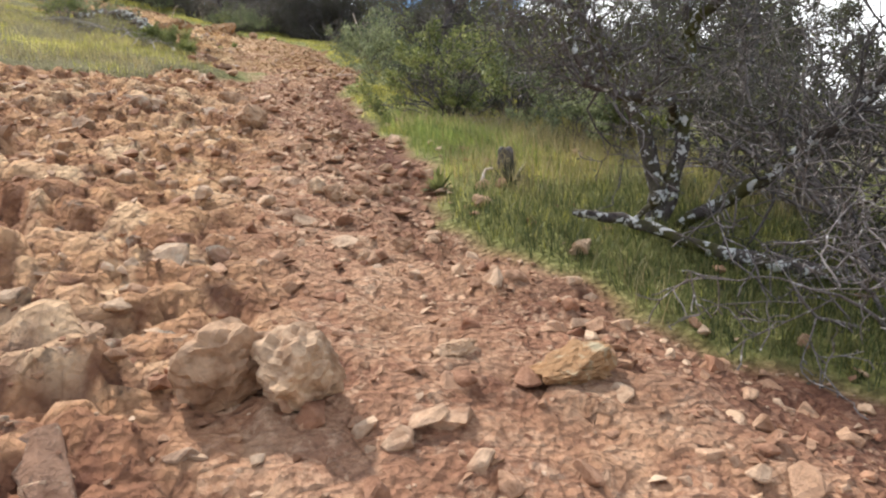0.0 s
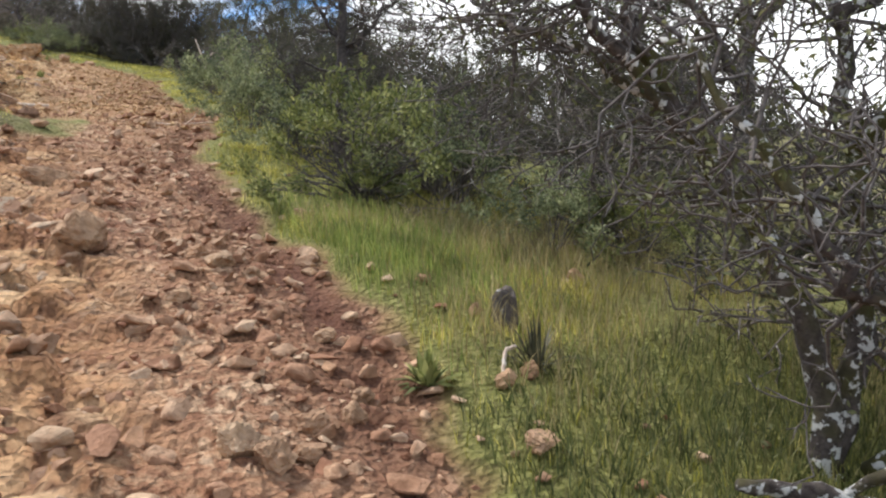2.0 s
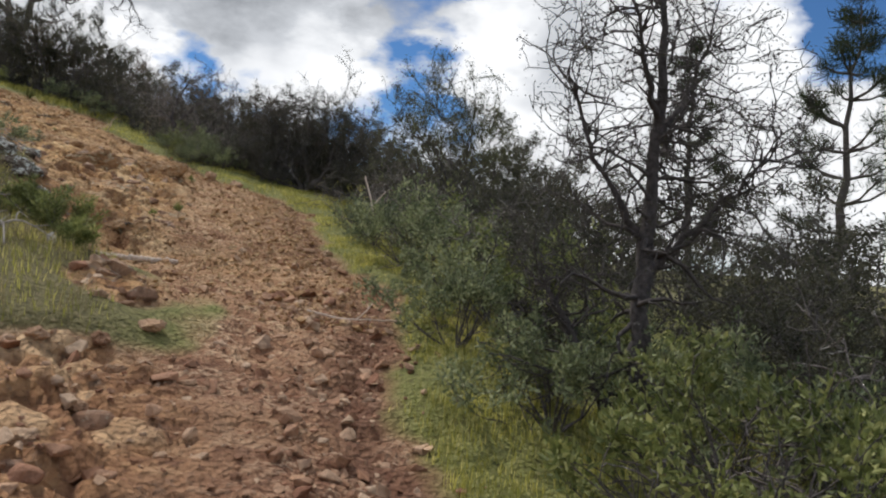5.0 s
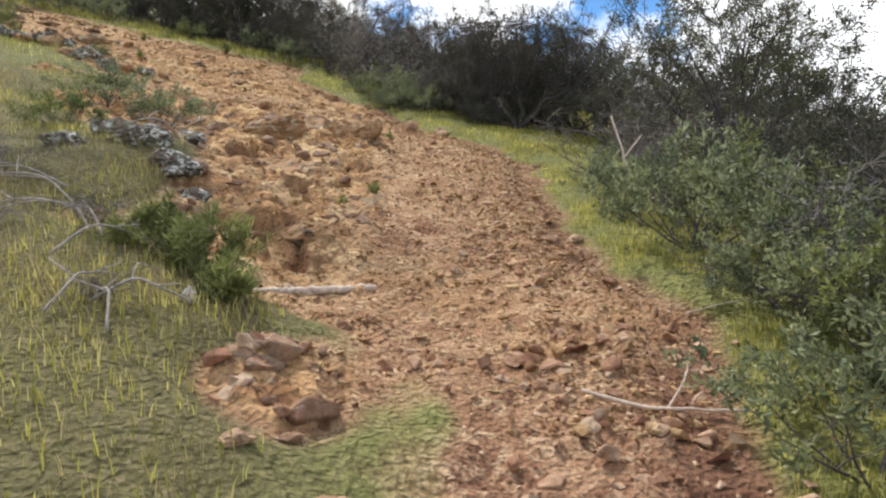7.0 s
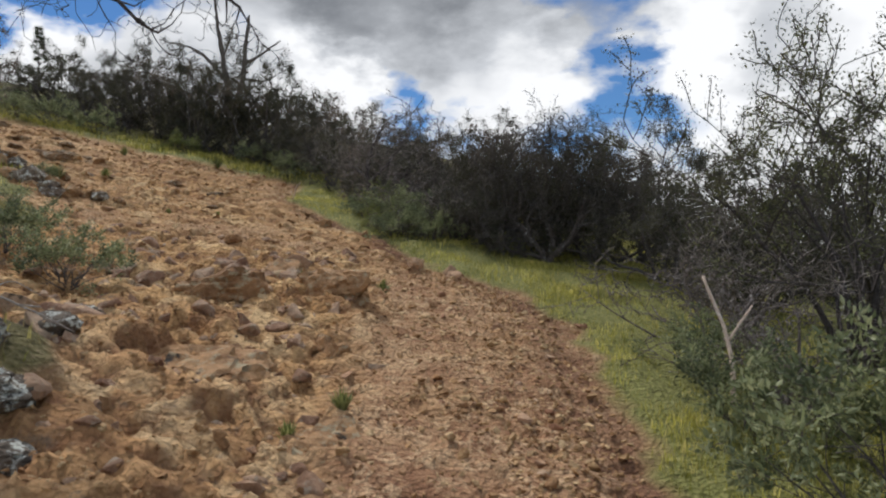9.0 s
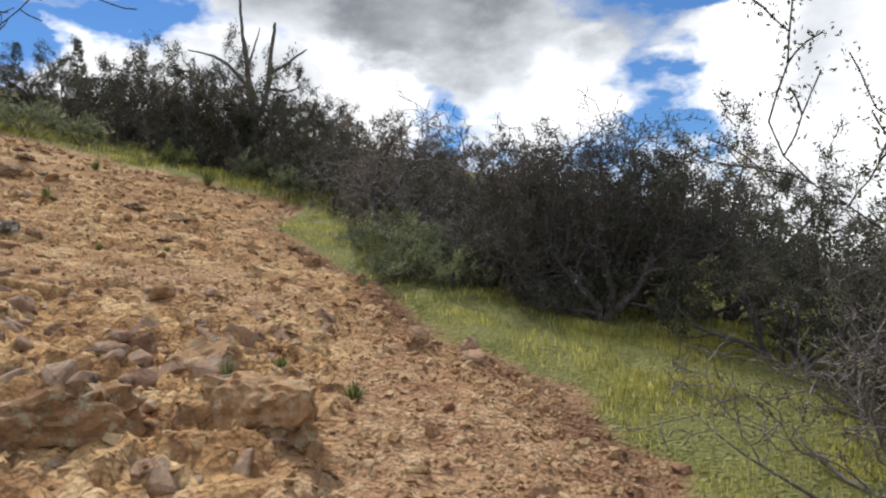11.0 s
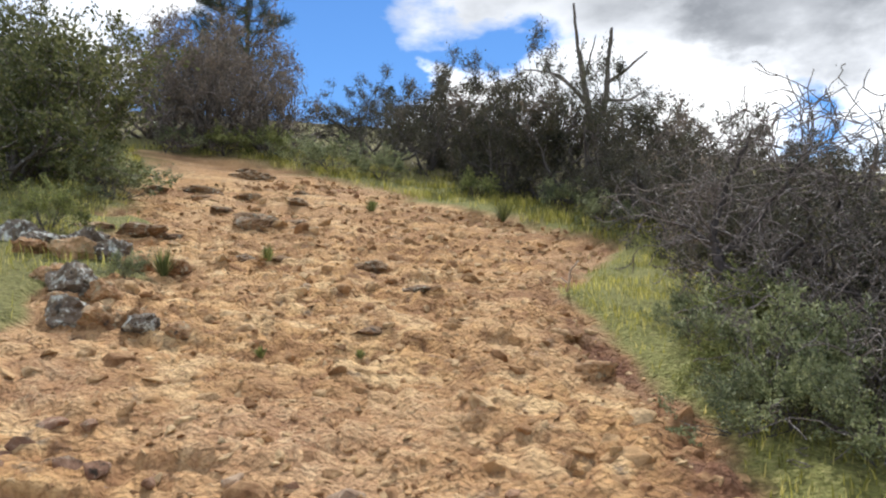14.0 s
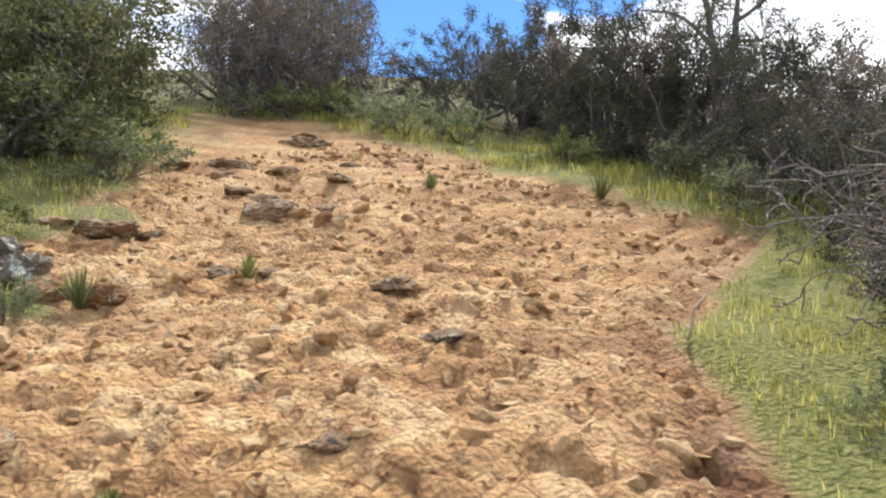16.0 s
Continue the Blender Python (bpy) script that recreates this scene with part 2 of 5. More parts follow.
def bark_material(name, dark, light, lichen, amount, moss=None):
    m, t, b = material(name, 0.95)
    where = position(t)
    base = ramp(t, noise_tex(t, 40, 5, 0.6, where), [(0.3, dark), (0.7, light)])
    if moss:
        base = blend(t, ramp(t, noise_tex(t, 5, 3, 0.5, where), [(0.45, (0, 0, 0)), (0.6, (1, 1, 1))]), base, moss)
    base = blend(t, ramp(t, noise_tex(t, 24, 4, 0.6, where), [(1 - amount, (0, 0, 0)), (1.04 - amount, (1, 1, 1))]), base, lichen)
    t.links.new(base, b.inputs["Base Color"])
    bump(t, b, noise_tex(t, 70, 4, 0.6, where), 0.7, 0.008)
    return m


def leaf_material(name, low, mid, high, through_light=0.3, rough=0.55):
    m, t, b = material(name, rough)
    colour = ramp(t, island(t), [(0.0, low), (0.55, mid), (1.0, high)])
    patch = ramp(t, noise_tex(t, 3.5, 3, 0.5, position(t)), [(0.35, (0.55, 0.56, 0.52)), (0.65, (1.25, 1.17, 1.0))])
    colour = blend(t, 1.0, colour, patch, "MULTIPLY")
    t.links.new(colour, b.inputs["Base Color"])
    glow = t.nodes.new("ShaderNodeBsdfTranslucent")
    t.links.new(colour, glow.inputs["Color"])
    mix = t.nodes.new("ShaderNodeMixShader")
    mix.inputs["Fac"].default_value = through_light
    t.links.new(b.outputs["BSDF"], mix.inputs[1])
    t.links.new(glow.outputs["BSDF"], mix.inputs[2])
    t.links.new(mix.outputs["Shader"], t.nodes["Material Output"].inputs["Surface"])
    return m


SOIL = ground_material()
STONE = stone_material("tan_stone", (0.38, 0.19, 0.115), (0.56, 0.345, 0.215), (0.74, 0.54, 0.37))
STONE_ONE = stone_material("tan_stone_single", (0.36, 0.175, 0.10), (0.55, 0.335, 0.205), (0.71, 0.51, 0.34), by_object=True)
BANKROCK = stone_material("bank_stone", (0.30, 0.17, 0.11), (0.45, 0.29, 0.19), (0.62, 0.46, 0.32), lichen=(0.40, 0.31, 0.22))
BANKROCK_ONE = stone_material("bank_stone_single", (0.31, 0.175, 0.11), (0.46, 0.295, 0.19), (0.62, 0.455, 0.31), lichen=(0.40, 0.31, 0.22), by_object=True)
OCHRE = stone_material("ochre_stone", (0.40, 0.225, 0.11), (0.60, 0.385, 0.19), (0.75, 0.55, 0.31))
OCHRE_ONE = stone_material("ochre_stone_single", (0.40, 0.225, 0.11), (0.59, 0.38, 0.19), (0.74, 0.54, 0.305), by_object=True)
BOULDER = stone_material("boulder_stone", (0.44, 0.265, 0.16), (0.57, 0.375, 0.235), (0.66, 0.475, 0.315), by_object=True)
OUTCROP = stone_material("outcrop_stone", (0.38, 0.215, 0.105), (0.49, 0.295, 0.15), (0.57, 0.37, 0.20), lichen=(0.42, 0.345, 0.22), by_object=True)
SPECKLED = stone_material("speckled_stone", (0.26, 0.165, 0.095), (0.36, 0.24, 0.14), (0.46, 0.32, 0.19), lichen=(0.40, 0.39, 0.30), by_object=True, cover=0.54)
LICHEN_ROCK = stone_material("lichen_stone", (0.12, 0.095, 0.07), (0.19, 0.155, 0.12), (0.28, 0.225, 0.17), lichen=(0.60, 0.61, 0.54), by_object=True, cover=0.51)
PALE_ROCK = stone_material("pale_stone", (0.62, 0.60, 0.56), (0.68, 0.66, 0.62), (0.74, 0.72, 0.68), by_object=True)
BARK = bark_material("grey_bark", (0.065, 0.053, 0.047), (0.18, 0.155, 0.14), (0.42, 0.41, 0.38), 0.38)
LICHEN_BARK = bark_material("lichen_bark", (0.035, 0.028, 0.024), (0.12, 0.10, 0.09), (0.55, 0.55, 0.52), 0.45, (0.07, 0.065, 0.02))
TWIG = bark_material("dry_twig", (0.115, 0.095, 0.088), (0.26, 0.225, 0.205), (0.46, 0.43, 0.40), 0.41)
DARK_BARK = bark_material("dark_bark", (0.040, 0.034, 0.032), (0.12, 0.105, 0.10), (0.24, 0.23, 0.21), 0.33)
DARK_STEM = bark_material("dark_stem", (0.058, 0.050, 0.047), (0.175, 0.155, 0.145), (0.36, 0.34, 0.32), 0.36)
PALE_WOOD = bark_material("weathered_wood", (0.52, 0.40, 0.31), (0.70, 0.57, 0.46), (0.74, 0.66, 0.58), 0.40)
DEAD_TWIG = bark_material("dead_twig", (0.26, 0.22, 0.19), (0.46, 0.41, 0.36), (0.55, 0.52, 0.48), 0.40)
SCRUB_LEAF = leaf_material("scrub_leaf", (0.050, 0.052, 0.037), (0.085, 0.088, 0.062), (0.15, 0.148, 0.105))
DRY_LEAF = leaf_material("dry_twig_leaf", (0.11, 0.092, 0.08), (0.18, 0.152, 0.135), (0.28, 0.24, 0.215))
GREEN_LEAF = leaf_material("green_leaf", (0.11, 0.14, 0.05), (0.24, 0.28, 0.105), (0.42, 0.44, 0.20))
GREY_LEAF = leaf_material("grey_green_leaf", (0.12, 0.15, 0.085), (0.26, 0.31, 0.175), (0.46, 0.50, 0.32))
OAK_LEAF = leaf_material("oak_leaf", (0.07, 0.08, 0.042), (0.13, 0.145, 0.072), (0.24, 0.25, 0.135))
LIVE_OAK = leaf_material("live_oak_leaf", (0.075, 0.092, 0.04), (0.135, 0.155, 0.068), (0.25, 0.265, 0.13))
NEEDLE = leaf_material("pine_needle", (0.03, 0.045, 0.022), (0.055, 0.075, 0.035), (0.09, 0.11, 0.055))
GRASS = leaf_material("spring_grass", (0.25, 0.255, 0.06), (0.51, 0.50, 0.135), (0.74, 0.67, 0.30), 0.6)
DEEP_GRASS = leaf_material("deep_green_grass", (0.15, 0.215, 0.065), (0.29, 0.375, 0.115), (0.47, 0.50, 0.20), 0.5)
# Duller green than open turf, with some oak shade in the colour.
SHADE_GRASS = leaf_material("dull_shaded_grass", (0.085, 0.11, 0.045), (0.17, 0.20, 0.08), (0.33, 0.31, 0.15), 0.4)
DRY_GRASS = leaf_material("dry_grass", (0.24, 0.20, 0.10), (0.40, 0.34, 0.19), (0.52, 0.46, 0.28), 0.4)


# ---- helpers for shapes ----
def mesh_from(name, verts, faces, mat, smooth=False):
    """A mesh from arrays: verts (n, 3), faces (m, 3 or 4)."""
    verts, faces = np.asarray(verts, np.float32), np.asarray(faces, np.int32)
    me = bpy.data.meshes.new(name)
    k = faces.shape[1]
    me.vertices.add(len(verts))
    me.vertices.foreach_set("co", verts.ravel())
    me.loops.add(faces.size)
    me.loops.foreach_set("vertex_index", faces.ravel())
    me.polygons.add(len(faces))
    me.polygons.foreach_set("loop_start", np.arange(0, faces.size, k, dtype=np.int32))
    me.polygons.foreach_set("use_smooth", np.full(len(faces), smooth))
    me.materials.append(mat)
    me.update(calc_edges=True)
    return me


def part(name, me, parent, label=""):
    ob = new(name, me)
    ob.parent = parent
    return tagged(ob, label)


def lattice(ix, iy, seed):
    h = (ix.astype(np.int64) * 374761393 + iy.astype(np.int64) * 668265263 + seed * 974634777) & 0xFFFFFFFF
    h = ((h ^ (h >> 13)) * 1274126177) & 0xFFFFFFFF
    return ((h ^ (h >> 16)) & 0xFFFFFF) / float(0xFFFFFF)


def value_noise(x, y, scale, seed):
    x, y = np.asarray(x, float) / scale, np.asarray(y, float) / scale
    ix, iy = np.floor(x), np.floor(y)
    u, v = x - ix, y - iy
    u, v = u * u * (3 - 2 * u), v * v * (3 - 2 * v)
    a, b, c, d = (lattice(ix + i, iy + j, seed) for i, j in ((0, 0), (1, 0), (0, 1), (1, 1)))
    return (a * (1 - u) + b * u) * (1 - v) + (c * (1 - u) + d * u) * v - 0.5


def plates(x, y, scale, seed):
    """Broken rock: each cell is a tilted plate. Gives the plate's height, how near its rim is, and a tone of its own."""
    x, y = np.asarray(x, float) / scale, np.asarray(y, float) / scale
    ix, iy = np.floor(x), np.floor(y)
    best, second, height, tone = np.full(x.shape, 9.0), np.full(x.shape, 9.0), np.zeros(x.shape), np.zeros(x.shape)
    for i in (-1, 0, 1):
        for j in (-1, 0, 1):
            cx, cy = ix + i, iy + j
            dx, dy = x - (cx + lattice(cx, cy, seed)), y - (cy + lattice(cx, cy, seed + 1))
            far = np.hypot(dx, dy)
            tilt = (lattice(cx, cy, seed + 2) - 0.5) + dx * 1.1 * (lattice(cx, cy, seed + 3) - 0.5) + dy * 1.3 * (lattice(cx, cy, seed + 4) - 0.6)
            nearer = far < best
            second = np.where(nearer, best, np.minimum(second, far))
            height, best, tone = np.where(nearer, tilt, height), np.where(nearer, far, best), np.where(nearer, lattice(cx, cy, seed + 5), tone)
    return height, second - best, tone


# ---- the hillside ----
EDGE_Y = (-12, -5.42, -5.05, -4.45, -3.9, -3, -1.3, -0.6, 0.9, 1.6, 2.3, 3.28, 3.7, 4.55, 6.5, 7.6, 8.7, 9.6, 11.2, 12.2, 13.27, 14.6, 16.2, 20)
EDGE_X = (3.2, 1.94, 1.72, 1.26, 0.98, 1.08, 1.0, 0.88, 0.83, 1.03, 1.12, 1.4, 1.15, 0.95, 0.95, 1.0, 0.59, -0.16, -0.95, -1.8, -2.6, -2.75, -2.95, -3.5)
FAR_X, FAR_Y = (-30, -14.4, -10.7, -8, -4.7, -2.8), (20, 18, 18.4, 17.8, 16.95, 16.3)
LEFT_Y = (-12, -2, -0.5, -0.2, 0.3, 1.4, 2.5, 3.3, 4.2, 4.8, 5.5, 7.6, 9.3, 10.2, 11.2, 12.1, 14, 16.5, 20)
LEFT_X = (-6, -3.5, -2.0, -1.2, -0.68, -0.7, -0.85, -0.97, -1.25, -1.6, -2.5, -3.5, -4.5, -4.7, -5.2, -6.3, -9.1, -12, -16)
CUBIC = (0.047, 0.298, -0.008, 0.25, -0.097, -0.09, 0.026, -0.071, -0.034, 0.054)


def slope(x, y):
    """The even hillside under all the small relief."""
    x, y = np.asarray(x, float), np.asarray(y, float)
    wide = np.where(x < 0, 150 * np.tanh(x / 150), 90 * np.tanh(x / 90))
    long = np.where(y > 0, 160 * np.tanh(y / 160), 60 * np.tanh(y / 60))
    u, v = np.clip(x, -11, 5) / 6, (np.clip(y, -9, 21) - 6) / 10
    bent = sum(c * b for c, b in zip(CUBIC, (1, u, v, u * u, u * v, v * v, u**3, u * u * v, u * v * v, v**3)))
    right = np.clip(x - 3.0, 0, 60)
    return -1.41 - 0.195 * wide + 0.182 * long + bent - 0.10 * right


def dirt_inside(x, y):
    """Metres inside the bare ground: below zero in the grass."""
    wobble = 0.16 * value_noise(x, y, 0.45, 5) + 0.10 * value_noise(x, y, 0.13, 6)
    right = np.interp(y, EDGE_Y, EDGE_X) - x
    left = x - np.interp(y, LEFT_Y, LEFT_X) + 1.5 * value_noise(x, y, 0.7, 7) + 1.1 * value_noise(x, y, 1.9, 17)
    return np.minimum(np.minimum(right, (np.interp(x, FAR_X, FAR_Y) - y)), left) + wobble


def bank(x, y):
    """How far the ground is broken bedrock: high on the left of the tread, none on the tread itself."""
    tread = np.interp(y, (-6, -2, 1, 4, 7, 9.5), (0.35, 0.25, 0.0, -0.3, -0.35, -0.6))
    side = np.clip((tread - x) / 0.5, 0, 1) * np.clip((9.8 - y) / 1.0, 0, 1)
    side = side * (1 - 0.7 * np.exp(-(((x + 0.65) / 0.5) ** 2 + ((y - 3.3) / 0.4) ** 2)))
    return np.maximum(side, 0.55 * np.clip((y - 9.3) / 1.2, 0, 1))


def bedding(x, y):
    """The broken bedrock's large slabs and small plates."""
    return (plates(x + 0.15 * value_noise(x, y, 0.3, 8), y * 1.25, 0.42, 20), plates(x + 0.06 * value_noise(x, y, 0.12, 9), y * 1.2, 0.155, 40))


def ground_height(x, y):
    x, y = np.asarray(x, float), np.asarray(y, float)
    inside = dirt_inside(x, y)
    bare = np.clip(inside / 0.12, 0, 1)
    rocky = bank(x, y) * bare
    near = np.exp(-((np.maximum(np.abs(x + 2) - 9, 0) / 5) ** 2 + (np.maximum(np.abs(y - 6) - 14, 0) / 5) ** 2))
    z = slope(x, y) + 0.09 * value_noise(x, y, 1.6, 1) + 0.05 * value_noise(x, y, 0.6, 2) + near * 0.025 * value_noise(x, y, 0.2, 3)
    (big, rim, _), (low, edge, _) = bedding(x, y)
    z = z + near * rocky * (0.10 * big + 0.06 * low - 0.035 * np.clip(1 - edge / 0.16, 0, 1) - 0.045 * np.clip(1 - rim / 0.10, 0, 1) + 0.035 * np.abs(value_noise(x, y, 0.11, 44)) + 0.03 * value_noise(x, y, 0.055, 45))
    z = z + near * bare * (1 - bank(x, y)) * (0.034 * low + 0.014 * value_noise(x, y, 0.07, 4))
    # the worn lip where the tread ends against the turf, and the turf itself a little prouder
    right = np.interp(y, EDGE_Y, EDGE_X) - x
    z = z - 0.03 * np.exp(-(((right - 0.16) / 0.16) ** 2)) * near + 0.05 * near * np.clip(-inside / 0.25, 0, 1)
    hump = np.exp(-(((x + 2.0) / 0.75) ** 2 + ((y - 4.9) / 0.8) ** 2)) * 0.20 + np.exp(-(((x + 1.05) / 0.55) ** 2 + ((y - 7.0) / 0.7) ** 2)) * 0.12
    dip = 0.13 * np.exp(-(((x + 0.6) / 0.55) ** 2 + ((y - 3.3) / 0.6) ** 2)) + 0.09 * np.exp(-((x / 0.9) ** 2 + ((y - 1.3) / 1.0) ** 2))
    return z + hump - dip


def steps(lo, hi, fine, out_lo, out_hi):
    mid = np.arange(lo, hi, fine)
    grow_by, a, b = 1.16, [], []
    d, v = fine, lo
    while v > out_lo:
        d *= grow_by
        v -= d
        a.append(v)
    d, v = fine, mid[-1]
    while v < out_hi:
        d *= grow_by
        v += d
        b.append(v)
    return np.concatenate((a[::-1], mid, b))


def build_ground():
    gx, gy = steps(-6.0, 2.0, 0.034, -1500, 1500), steps(-9.0, 13.6, 0.034, -1200, 1500)
    x, y = np.meshgrid(gx, gy)
    z = ground_height(x, y)
    nx, ny = len(gx), len(gy)
    k = (np.arange(ny - 1)[:, None] * nx + np.arange(nx - 1)[None, :]).ravel()
    me = mesh_from("ground", np.stack([x.ravel(), y.ravel(), z.ravel()], 1), np.stack([k, k + 1, k + nx + 1, k + nx], 1), SOIL, True)
    inside = dirt_inside(x, y)
    right = np.interp(y, EDGE_Y, EDGE_X) - x
    grassy = np.clip(0.5 - inside / 0.14, 0, 1)
    ochre = np.clip((y + 0.22 * x + 5.5) / 12.0 + 0.35 * value_noise(x, y, 1.4, 31), 0, 1)
    damp = np.exp(-(((right - 0.17) / 0.23) ** 2)) * np.clip(0.95 + 1.4 * value_noise(x, y, 0.5, 32), 0, 1) * np.interp(y, (-2, 3, 9, 9.6, 12.2, 12.8), (1, 0.7, 0.7, 0.9, 0.9, 0.45))
    damp = np.maximum(damp, np.clip(2.4 * value_noise(x, y, 0.9, 33) - 0.25, 0, 1) * np.clip((2.0 - y) / 3, 0, 0.9))
    dry = np.clip((np.interp(y, LEFT_Y, LEFT_X) + 0.6 - x) / 0.5, 0, 1) * np.clip((11.5 - y + 2.5 * value_noise(x, y, 1.6, 34)) / 5.0, 0.3, 1)
    dry = np.maximum(dry, 0.75 * np.clip((y - 18.5) / 2, 0, 1))
    dry = np.maximum(dry, 0.6 * np.clip((x - 4.0) / 2, 0, 1))
    col = me.color_attributes.new("zone", "FLOAT_COLOR", "POINT")
    col.data.foreach_set("color", np.stack([grassy.ravel(), ochre.ravel(), damp.ravel(), dry.ravel()], 1).astype(np.float32).ravel())
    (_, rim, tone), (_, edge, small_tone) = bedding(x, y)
    # Mask of the sunken rims that take the soil and shade colour.
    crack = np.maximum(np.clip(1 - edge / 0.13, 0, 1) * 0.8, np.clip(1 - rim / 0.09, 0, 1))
    rocky = np.clip(1.4 * bank(x, y) * np.clip(inside / 0.12, 0, 1) + 0.9 * value_noise(x, y, 0.55, 36), 0, 1)
    col = me.color_attributes.new("bedrock", "FLOAT_COLOR", "POINT")
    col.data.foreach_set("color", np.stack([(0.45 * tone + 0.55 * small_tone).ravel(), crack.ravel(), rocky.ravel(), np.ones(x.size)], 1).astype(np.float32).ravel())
    return tagged(new("ground", me), "reddish tan eroded hillside with a stony dirt trail", "ground", kind="structure")


ground = build_ground()


def at_ground(x, y, dz=0.0):
    return float(ground_height(np.array([x]), np.array([y]))[0]) + dz


# ---- stones ----
def stone_shape(seed, flat=0.65, points=15, worn=0.0):
    r = random.Random(seed)
    bm = bmesh.new()
    for _ in range(points):
        v = Vector((r.gauss(0, 1), r.gauss(0, 1), r.gauss(0, 1))).normalized() * r.uniform(0.82, 1.0)
        bm.verts.new((v.x * r.uniform(0.9, 1.1), v.y * 0.78, v.z * flat))
    res = bmesh.ops.convex_hull(bm, input=bm.verts)
    bmesh.ops.delete(bm, geom=[g for g in res["geom_interior"] if isinstance(g, bmesh.types.BMVert)], context="VERTS")
    if worn:
        bmesh.ops.dissolve_limit(bm, angle_limit=0.3, verts=bm.verts, edges=bm.edges)
        bmesh.ops.bevel(bm, geom=list(bm.edges), offset=worn, segments=1, affect="EDGES", clamp_overlap=True)
    bmesh.ops.triangulate(bm, faces=bm.faces)
    bm.verts.index_update()
    verts = np.array([v.co[:] for v in bm.verts])
    faces = np.array([[v.index for v in f.verts] for f in bm.faces])
    bm.free()
    return verts, faces


SHAPES = [stone_shape(s, 0.45 + 0.03 * (s % 8), 9 + s % 5, 0.09) for s in range(16)]


def turned(rng, n, lean=0.35):
    """Random turns about z with a little lean, as (n, 3, 3)."""
    a, p, q = rng.uniform(0, 6.283, n), rng.normal(0, lean, n), rng.normal(0, lean, n)
    ca, sa, cp, sp, cq, sq = np.cos(a), np.sin(a), np.cos(p), np.sin(p), np.cos(q), np.sin(q)
    z, o = np.zeros(n), np.ones(n)
    rz = np.stack([np.stack([ca, -sa, z], 1), np.stack([sa, ca, z], 1), np.stack([z, z, o], 1)], 1)
    rx = np.stack([np.stack([o, z, z], 1), np.stack([z, cp, -sp], 1), np.stack([z, sp, cp], 1)], 1)
    ry = np.stack([np.stack([cq, z, sq], 1), np.stack([z, o, z], 1), np.stack([-sq, z, cq], 1)], 1)
    return rx @ ry @ rz


def many(shapes, rng, place, size, lean=0.35):
    verts, faces, start = [], [], 0
    which = rng.integers(0, len(shapes), len(place))
    for s, (v, f) in enumerate(shapes):
        pick = which == s
        n = int(pick.sum())
        if not n:
            continue
        turn = turned(rng, n, lean)
        got = np.einsum("nij,kj->nki", turn, v) * size[pick][:, None, None] + place[pick][:, None, :]
        verts.append(got.reshape(-1, 3))
        faces.append((f[None] + (np.arange(n) * len(v))[:, None, None] + start).reshape(-1, f.shape[1]))
        start += n * len(v)
    return np.concatenate(verts), np.concatenate(faces)


def scatter(rng, n, box, keep):
    x, y = rng.uniform(box[0], box[1], n), rng.uniform(box[2], box[3], n)
    ok = rng.uniform(0, 1, n) < keep(x, y)
    return x[ok], y[ok]


def stony(x, y):
    inside = dirt_inside(x, y)
    right = np.interp(y, EDGE_Y, EDGE_X) - x
    lane = 0.35 + 0.65 * np.exp(-(((right - 0.45) / 0.35) ** 2))
    return np.clip(inside / 0.1, 0, 1) * np.maximum(lane, np.clip((y - 8) / 3, 0, 0.9)) * (0.45 + value_noise(x, y, 0.5, 12) + 0.5)


CHIPS = [stone_shape(50 + k, 0.5 + 0.04 * (k % 6), 8) for k in range(12)]
BLOCKS = [stone_shape(90 + k, 0.50 + 0.05 * (k % 5), 13, 0.10) for k in range(14)]


def banked(x, y):
    return np.clip(dirt_inside(x, y) / 0.15, 0, 1) * np.clip(bank(x, y), 0, 1) * np.clip(0.55 + 1.3 * value_noise(x, y, 0.8, 14), 0.05, 1)


def nearest_slope(x, y):
    return (x > -5.6) & (x < -1.0) & (y > 9.4) & (y < 13.2)


def nearest_bank(x, y):
    return (x > -1.7) & (y > -5.6) & (y < 8.5)


